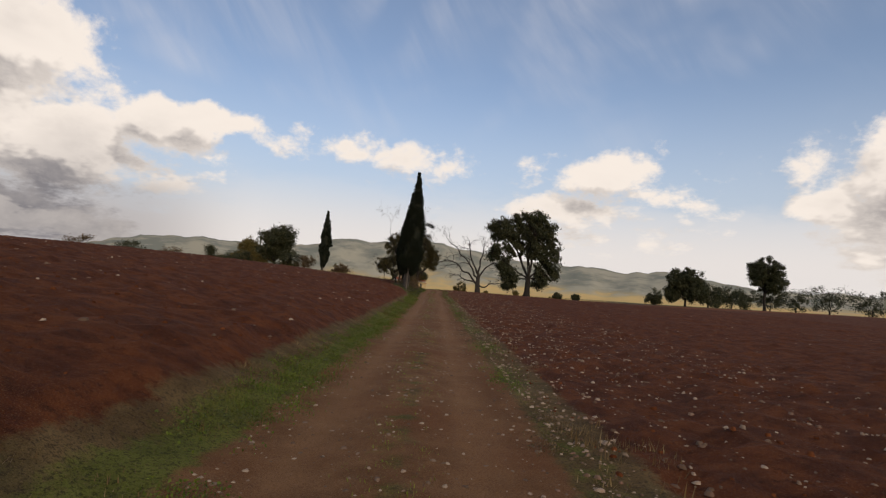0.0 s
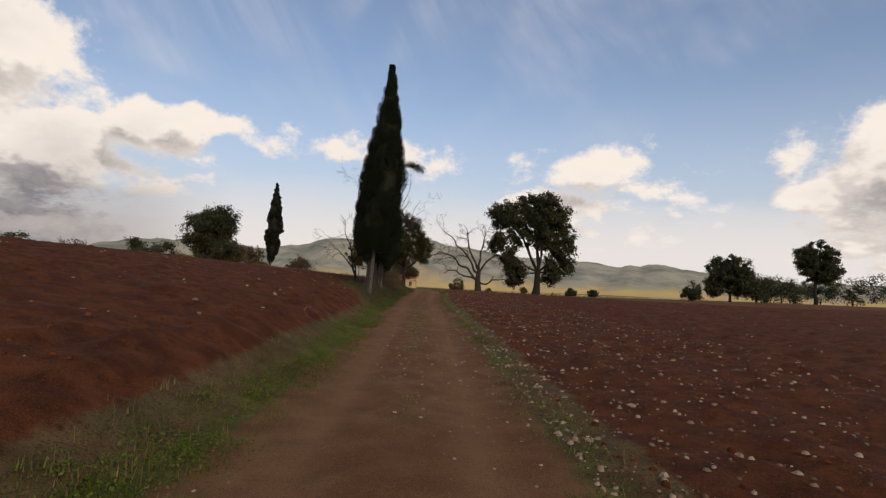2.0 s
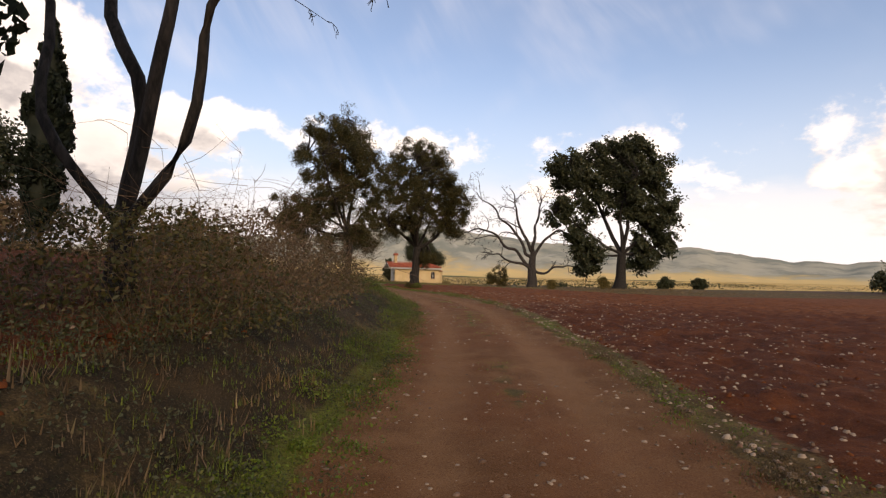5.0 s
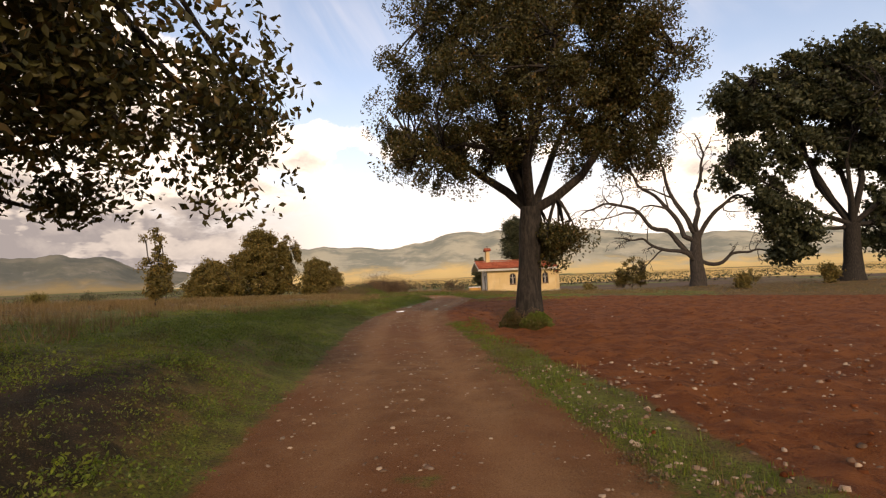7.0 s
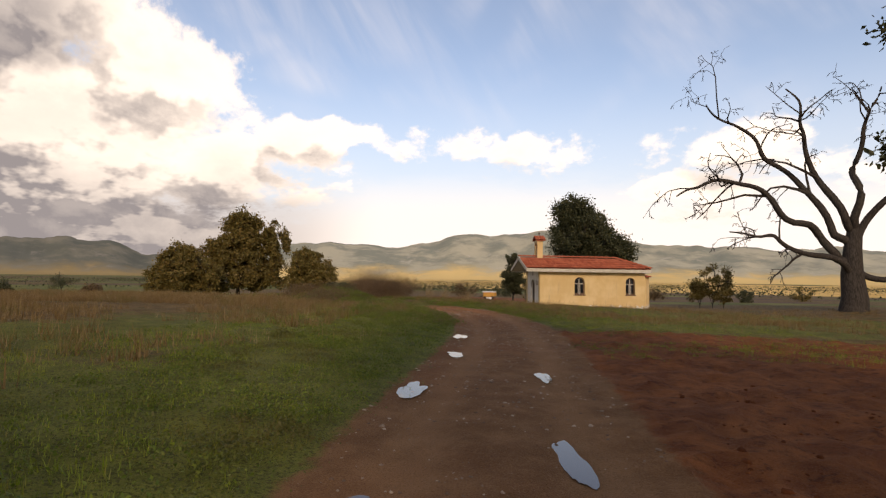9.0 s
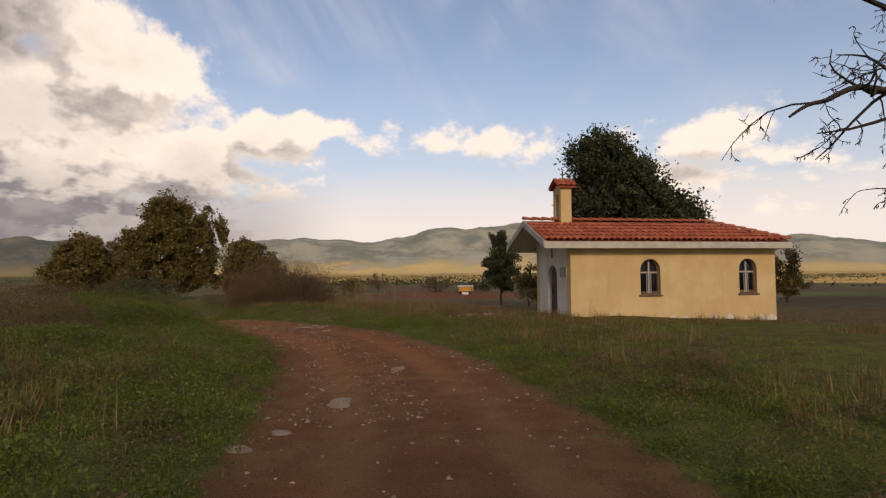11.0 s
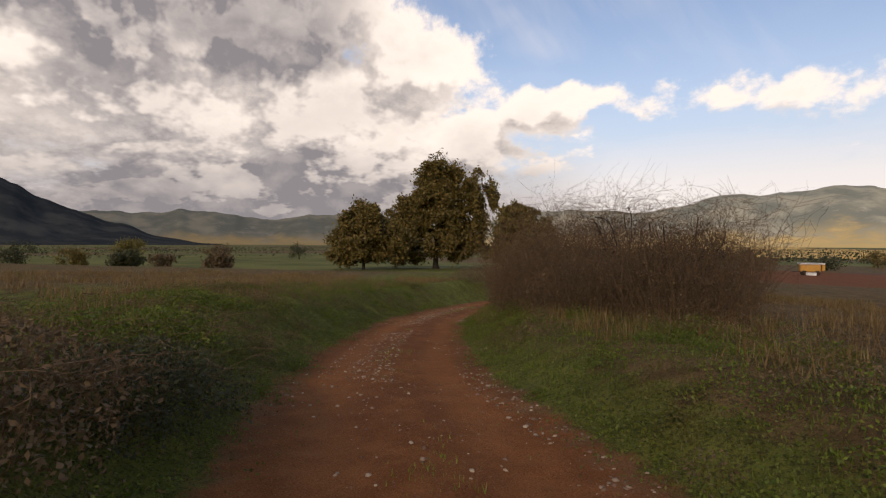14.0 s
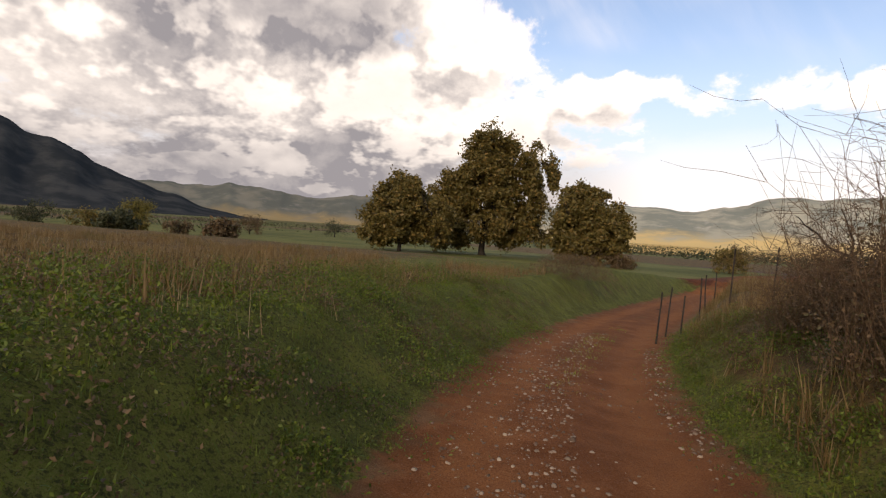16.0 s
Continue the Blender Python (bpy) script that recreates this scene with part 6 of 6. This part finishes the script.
# ---- puddles ----
def puddle(x, y, rx, ry, rz, seed):
    bm = bmesh.new()
    n = 56
    pts = []
    for i in range(n):
        a = 2 * math.pi * i / n
        k = 0.70 + 0.42 * noise.noise(Vector((math.cos(a) * 1.3, math.sin(a) * 1.3, seed * 2.3))) + 0.10 * noise.noise(Vector((math.cos(a) * 3.0, math.sin(a) * 3.0, seed * 1.3))) + 0.03 * noise.noise(Vector((math.cos(a) * 11.0, math.sin(a) * 11.0, seed)))
        pts.append((rx * k * math.cos(a), ry * k * math.sin(a)))
    bm.faces.new([bm.verts.new((a, b, 0)) for a, b in pts])
    lid = bm.faces[:]
    low = bmesh.ops.extrude_face_region(bm, geom=lid)
    for v in low["geom"]:
        if isinstance(v, bmesh.types.BMVert):
            v.co.z += 0.006
    bmesh.ops.recalc_face_normals(bm, faces=bm.faces[:])
    me = bpy.data.meshes.new("puddle")
    bm.to_mesh(me)
    bm.free()
    ob = put("puddle", me, M_WATER, None, "shallow rain puddle shining in a wheel rut", "puddle", "", "puddles")
    ring = [height([x + a * math.cos(radians(rz)) - b * math.sin(radians(rz))], [y + a * math.sin(radians(rz)) + b * math.cos(radians(rz))])[0] for a, b in pts[::8]]
    ob.matrix_world = pose(x, y, float(np.median(ring)) + 0.012, 0, 0, rz)


for i, (x, y, rx, ry) in enumerate([(-11.27, 124.5, 0.42, 0.75), (-11.9, 128.3, 0.32, 0.95), (-9.95, 126.0, 0.22, 1.2), (-10.3, 130.0, 0.22, 0.9), (-12.7, 135.6, 0.34, 1.1), (-12.1, 132.0, 0.30, 0.8)]):
    puddle(x, y, rx * 0.72, ry * 0.66, 10, i)


# ---- the fence and the old trailer ----
def fence_post(x, y, h, lean, seed):
    top = thing("fence_post", "thin weathered stake of a broken field fence", "post", x, y, float(height([x], [y], False)[0]) - 0.15, 0, "fence posts")
    tubes = Tubes(7)
    rng = np.random.default_rng(seed)
    tubes.add(bend(rng, (0, 0, 0), (lean * h, 0.02, h + 0.15), 6, 0, 0.02), np.linspace(0.021, 0.017, 6))
    put("stake", tubes.mesh("stake"), M_DEAD, top)
    tubes = Tubes(5)
    tubes.add([(-0.04, -0.035, h * 0.8), (0.035, -0.04, h * 0.8), (0.045, 0.03, h * 0.8), (-0.035, 0.04, h * 0.8)], [0.003] * 4)
    put("wire_tie", tubes.mesh("wire_tie"), M_IRON, top)


for i, (x, y, h, lean) in enumerate([(-35.9, 179.0, 1.2, 0.06), (-35.6, 180.4, 1.2, 0.0), (-34.9, 180.3, 1.4, 0.03), (-33.9, 179.9, 1.3, 0.02), (-36.2, 183.0, 1.2, -0.03), (-36.8, 186.0, 1.2, 0.02), (-35.5, 177.3, 1.1, 0.05), (-35.3, 178.2, 1.0, 0.03)]):
    fence_post(x, y, h, lean, 600 + i)


def trailer(x, y, rz):
    z = float(height([x], [y], False)[0])
    top = thing("farm_trailer", "old orange farm tanker with a white top in the valley", "trailer", x, y, z, rz)
    bm = bmesh.new()
    box(bm, -1.7, 1.2, -0.8, 0.8, 0.55, 1.75, 0.18)
    part("body", bm, M_ORANGE, top, "orange painted body")
    bm = bmesh.new()
    box(bm, -1.85, 1.75, -0.85, 0.85, 1.78, 2.0, 0.07)
    part("cover", bm, M_WHITEPAINT, top, "white top")
    bm = bmesh.new()
    box(bm, 1.3, 1.75, -0.75, 0.75, 0.75, 1.76, 0.06)
    part("cab", bm, M_ORANGE, top)
    for sx in (-1.1, 0.7):
        for sy in (-0.82, 0.82):
            tubes = Tubes(14)
            tubes.add([(sx, sy - 0.12, 0.38), (sx, sy - 0.1, 0.38), (sx, sy + 0.1, 0.38), (sx, sy + 0.12, 0.38)], [0.24, 0.38, 0.38, 0.24])
            wheel = put("wheel", tubes.mesh("wheel"), M_RUBBER, top)
            bm = bmesh.new()
            bmesh.ops.create_cone(bm, cap_ends=True, segments=14, radius1=0.2, radius2=0.17, depth=0.23, matrix=Matrix.Translation((sx, sy, 0.38)) @ Matrix.Rotation(math.pi / 2, 4, "X"))
            part("rim", bm, M_IRON, wheel)
    bm = bmesh.new()
    box(bm, -2.6, -1.6, -0.05, 0.05, 0.5, 0.62, 0.01)
    part("drawbar", bm, M_IRON, top)
    bm = bmesh.new()
    box(bm, -0.9, 0.5, -1.45, -0.95, 0.0, 0.5, 0.05)
    tank = new("water_trough", bpy.data.meshes.new("water_trough"))
    bm.to_mesh(tank.data)
    bm.free()
    tank.data.materials.append(M_WHITEPAINT)
    tagged(tank, "white plastic trough lying before the old tanker", "trough")
    tank.matrix_world = pose(x, y, z - 0.02, 0, 0, rz)


trailer(-29.0, 262.0, 12)

# ---- grass ----
def grass(name, label, n, seed, where, h, mat, keep=None, width=0.0030, bendy=0.75, tuft=10):
    """Blades of grass in tufts; where(rng, n) gives the tufts' places."""
    rng = np.random.default_rng(seed)
    x, y = where(rng, n // tuft)
    if keep is not None:
        k = keep(x, y)
        x, y = x[k], y[k]
    z = height(x, y)
    m = len(x)
    x, y, z = (np.repeat(v, tuft) for v in (x, y, z))
    hh = np.repeat(rng.uniform(h[0], h[1], m) * (0.5 + fbm(x[::tuft], y[::tuft], 1.7, seed)), tuft) * rng.uniform(0.5, 1.15, m * tuft)
    x, y = x + rng.normal(size=m * tuft) * 0.07, y + rng.normal(size=m * tuft) * 0.07
    n = m * tuft
    a, b = rng.uniform(0, 2 * np.pi, n), rng.uniform(0, 1, n) * bendy
    w = width * rng.uniform(0.7, 1.5, n)
    px, py = np.cos(a) * w, np.sin(a) * w
    ox, oy = -np.sin(a) * b * hh, np.cos(a) * b * hh
    base = np.stack([x, y, z - 0.02], 1)
    tip = base + np.stack([ox, oy, hh * np.sqrt(1 - b * b * 0.9)], 1)
    p = np.stack([px, py, px * 0], 1)
    v = np.stack([base - p * 1.4, base + p * 1.4, tip], 1).reshape(-1, 3)
    q = np.arange(3 * n).reshape(-1, 3)
    put(name, mesh_np(name, v, q), mat, None, label, "grass", "stuff")


def patches(size, level, seed):
    return lambda x, y: fbm(x, y, size, seed) > level


grass("verge_grass", "green grass along the edges of the track", 64000, 21, beside(-2.5, 93.8, -1.9, -0.95, 1.0), (0.03, 0.10), M_WEED, patches(1.8, 0.44, 5))
grass("verge_grass", "green grass along the edges of the track", 20000, 22, beside(-2.5, 99, 1.05, 1.6, 1.0), (0.03, 0.09), M_WEED, patches(1.6, 0.53, 6))
grass("verge_grass", "lush grass on the meadow side of the track", 120000, 23, beside(88.1, 147.2, -6.5, -1.4, 1.2), (0.04, 0.10), M_GRASS, lambda x, y: (fbm(x, y, 2.0, 7) > 0.28) & (((x + 9.6) / 5.0) ** 2 + ((y - 101.0) / 7.0) ** 2 > 2.0 * fbm(x, y, 1.2, 77)))
grass("verge_grass", "grass on the bank beside the track", 90000, 24, beside(139.1, 177.6, -6.0, -1.2, 1.2), (0.04, 0.12), M_WEED, patches(1.6, 0.28, 8))
grass("lawn_grass", "rough green grass before the chapel", 74000, 25, beside(131.9, 159.5, 1.6, 9.0, 1.1), (0.03, 0.10), M_GRASS, patches(2.2, 0.36, 9))
grass("verge_grass", "green grass on the inside of the bend", 76000, 26, beside(147.2, 177.6, 1.2, 5.0, 1.1), (0.03, 0.10), M_WEED, patches(1.6, 0.30, 10))
grass("verge_grass", "lush grass on the wide verge by the oak", 22000, 20, beside(97, 118, 1.15, 2.1, 1.0), (0.04, 0.12), M_WEED, patches(1.6, 0.38, 4))
grass("track_grass", "low weeds down the middle of the track", 22000, 27, beside(-2.5, 93.8, -0.24, 0.24), (0.02, 0.055), M_GRASS, patches(1.6, 0.44, 50))
grass("track_grass", "low weeds down the middle of the track", 9000, 28, beside(149.4, 180, -0.22, 0.22), (0.02, 0.07), M_GRASS, patches(1.4, 0.46, 51))
grass("dry_grass", "tall dry brown grass in the meadow", 154000, 29, beside(88.1, 155.1, -26, -4.5, 1.3), (0.16, 0.48), M_DRY, patches(3.0, 0.42, 11), 0.005)
grass("dry_grass", "tall dry brown grass in the meadow", 150000, 30, beside(143.1, 182.4, -24, -2.8, 1.2), (0.14, 0.42), M_DRY, patches(3.0, 0.42, 12), 0.005)
grass("dry_grass", "dry brown grass round the chapel", 88000, 31, beside(139.1, 180, 2.4, 15, 1.0), (0.12, 0.36), M_DRY, patches(2.2, 0.46, 13), 0.005)
grass("dry_grass", "dry stalks between verge and field", 9000, 32, beside(-2.5, 93.8, -2.0, -1.2, 1.0), (0.04, 0.16), M_DRY, patches(1.6, 0.50, 14), 0.004)
grass("dry_grass", "dry stalks between verge and field", 7000, 33, beside(2, 116, 1.3, 2.2, 1.0), (0.05, 0.16), M_DRY, patches(1.6, 0.56, 15), 0.004)
grass("dry_grass", "dry grass on the slope by the fence", 42000, 34, beside(167.9, 191.5, 1.5, 9, 1.0), (0.15, 0.5), M_DRY, patches(1.6, 0.40, 16), 0.005)
grass("dry_grass", "dry grass under the dead tree and the oak", 21000, 35, lambda rng, n: (rng.uniform(-2, 40, n), rng.uniform(139, 172, n)), (0.12, 0.32), M_DRY, patches(2.6, 0.42, 17), 0.006)
grass("verge_grass", "rough grass under the cypresses", 26000, 36, beside(48.4, 91, -3.3, -1.05, 1.0), (0.04, 0.13), M_WEED, patches(1.6, 0.40, 18))
grass("dry_grass", "dry stalks under the cypresses", 14000, 37, beside(51.2, 91, -3.6, -1.5, 1.0), (0.05, 0.16), M_BRAMBLE, patches(1.8, 0.46, 19), 0.004)


# ---- broad-leaved weeds ----
def weeds(name, label, n, seed, where, mat, keep, leaf=0.015, spread=0.12, tall=0.14, per=38):
    rng = np.random.default_rng(seed)
    x, y = where(rng, n)
    k = keep(x, y)
    x, y = x[k], y[k]
    z = height(x, y)
    m = len(x)
    which = np.repeat(np.arange(m), per)
    size = rng.uniform(0.5, 1.4, m)[which]
    off = rng.normal(size=(m * per, 3)) * [spread, spread, 0] * size[:, None]
    up = np.clip(1 - np.hypot(off[:, 0], off[:, 1]) / (spread * 2.2 * size), 0.05, 1) * rng.uniform(0.1, 1.0, m * per) * tall * size
    pts = np.stack([x[which] + off[:, 0], y[which] + off[:, 1], z[which] + up], 1)
    v, q = leaf_quads(rng, pts, leaf)
    put(name, mesh_np(name, v, q), mat, None, label, "weeds", "stuff")


weeds("weeds", "low broad-leaved weeds beside the track", 2300, 41, beside(-2.5, 93.8, -1.8, -0.95), M_WEED, patches(1.6, 0.44, 20))
weeds("weeds", "low broad-leaved weeds beside the track", 800, 42, beside(-2.5, 117, 1.05, 1.6), M_WEED, patches(1.4, 0.50, 21))
weeds("weeds", "low broad-leaved weeds in the meadow edge", 1819, 43, beside(88.1, 149.4, -7.0, -1.3, 1.2), M_WEED, patches(1.6, 0.44, 22))
weeds("weeds", "dark green weeds on the bank", 1819, 44, beside(141.1, 177.6, -7.0, -1.1, 1.2), M_WEED, patches(1.4, 0.42, 23), tall=0.22)
weeds("weeds", "brown withered weeds on the bank", 1260, 45, beside(139.1, 177.6, -8.0, -1.4, 1.2), M_BRAMBLE, patches(1.8, 0.50, 24), tall=0.26)
weeds("weeds", "low weeds in the grass before the chapel", 1540, 46, beside(132.9, 177.6, 1.3, 7.0, 1.1), M_WEED, patches(1.6, 0.46, 25))
weeds("weeds", "brown withered weeds round the chapel", 1120, 47, beside(137, 177.6, 2.5, 10.0, 1.1), M_BRAMBLE, patches(1.8, 0.50, 26), tall=0.24)
weeds("weeds", "ivy and weeds under the cypresses", 2800, 48, beside(51.2, 91, -3.6, -1.0), M_EVER, patches(1.4, 0.44, 27), tall=0.3)
weeds("weed_clumps", "leafy dark green weed clumps on the bank", 900, 51, beside(141.1, 177.6, -5.0, -1.15, 1.3), M_WEED, patches(1.2, 0.40, 28), 0.018, 0.20, 0.34, 221)
weeds("weed_clumps", "rusty brown withered weed clumps on the bank", 520, 52, beside(141.1, 177.6, -5.5, -1.25, 1.1), M_BRAMBLE, patches(1.2, 0.42, 29), 0.016, 0.19, 0.36, 200)
weeds("weed_clumps", "leafy green weed clumps along the meadow", 420, 53, beside(88.1, 143.1, -4.5, -1.5, 1.3), M_WEED, patches(1.2, 0.42, 30), 0.018, 0.20, 0.28, 195)
weeds("weed_clumps", "mixed weed clumps on the inside of the bend", 520, 54, beside(143.1, 177.6, 1.25, 4.5, 1.2), M_WEED, patches(1.2, 0.42, 31), 0.017, 0.18, 0.26, 200)
weeds("weed_clumps", "rusty brown weed clumps on the inside of the bend", 460, 55, beside(143.1, 177.6, 1.4, 6.0, 1.0), M_BRAMBLE, patches(1.2, 0.44, 32), 0.016, 0.18, 0.34, 180)
weeds("weed_clumps", "low weed clumps between track and field", 300, 56, beside(-2.5, 91, -1.7, -1.0), M_WEED, patches(1.0, 0.46, 33), 0.015, 0.13, 0.14, 170)
weeds("weed_clumps", "brown weed clumps between track and field", 220, 57, beside(-2.5, 117, 1.05, 1.55), M_BRAMBLE, patches(1.0, 0.46, 34), 0.014, 0.12, 0.12, 150)
grass("pale_stalks", "tall pale seed stalks standing in the grass", 3200, 58, beside(130.9, 180, -9.0, -2.2, 1.0), (0.2, 0.5), M_STRAW, patches(2.0, 0.52, 35), 0.0022, 0.45, 5)
grass("pale_stalks", "tall pale seed stalks standing in the grass", 2800, 59, beside(137, 182.4, 2.6, 10.0, 1.0), (0.2, 0.5), M_STRAW, patches(2.0, 0.50, 36), 0.0022, 0.45, 5)
weeds("low_weeds", "low mat of green weeds on the bank", 1500, 71, beside(139.1, 177.6, -4.5, -1.1, 1.2), M_WEED, patches(1.3, 0.36, 41), 0.014, 0.22, 0.13, 90)
weeds("low_weeds", "low mat of green weeds on the inside of the bend", 1000, 72, beside(141.1, 177.6, 1.15, 4.0, 1.2), M_WEED, patches(1.3, 0.38, 42), 0.014, 0.20, 0.12, 90)
weeds("low_weeds", "low mat of green weeds along the meadow", 1300, 73, beside(88.1, 141.1, -4.0, -1.4, 1.2), M_WEED, patches(1.3, 0.38, 43), 0.014, 0.22, 0.12, 80)
weeds("low_weeds", "withered brown weeds along the bank", 500, 74, beside(139.1, 177.6, -4.5, -1.15, 1.0), M_BRAMBLE, patches(1.1, 0.46, 44), 0.014, 0.20, 0.16, 90)
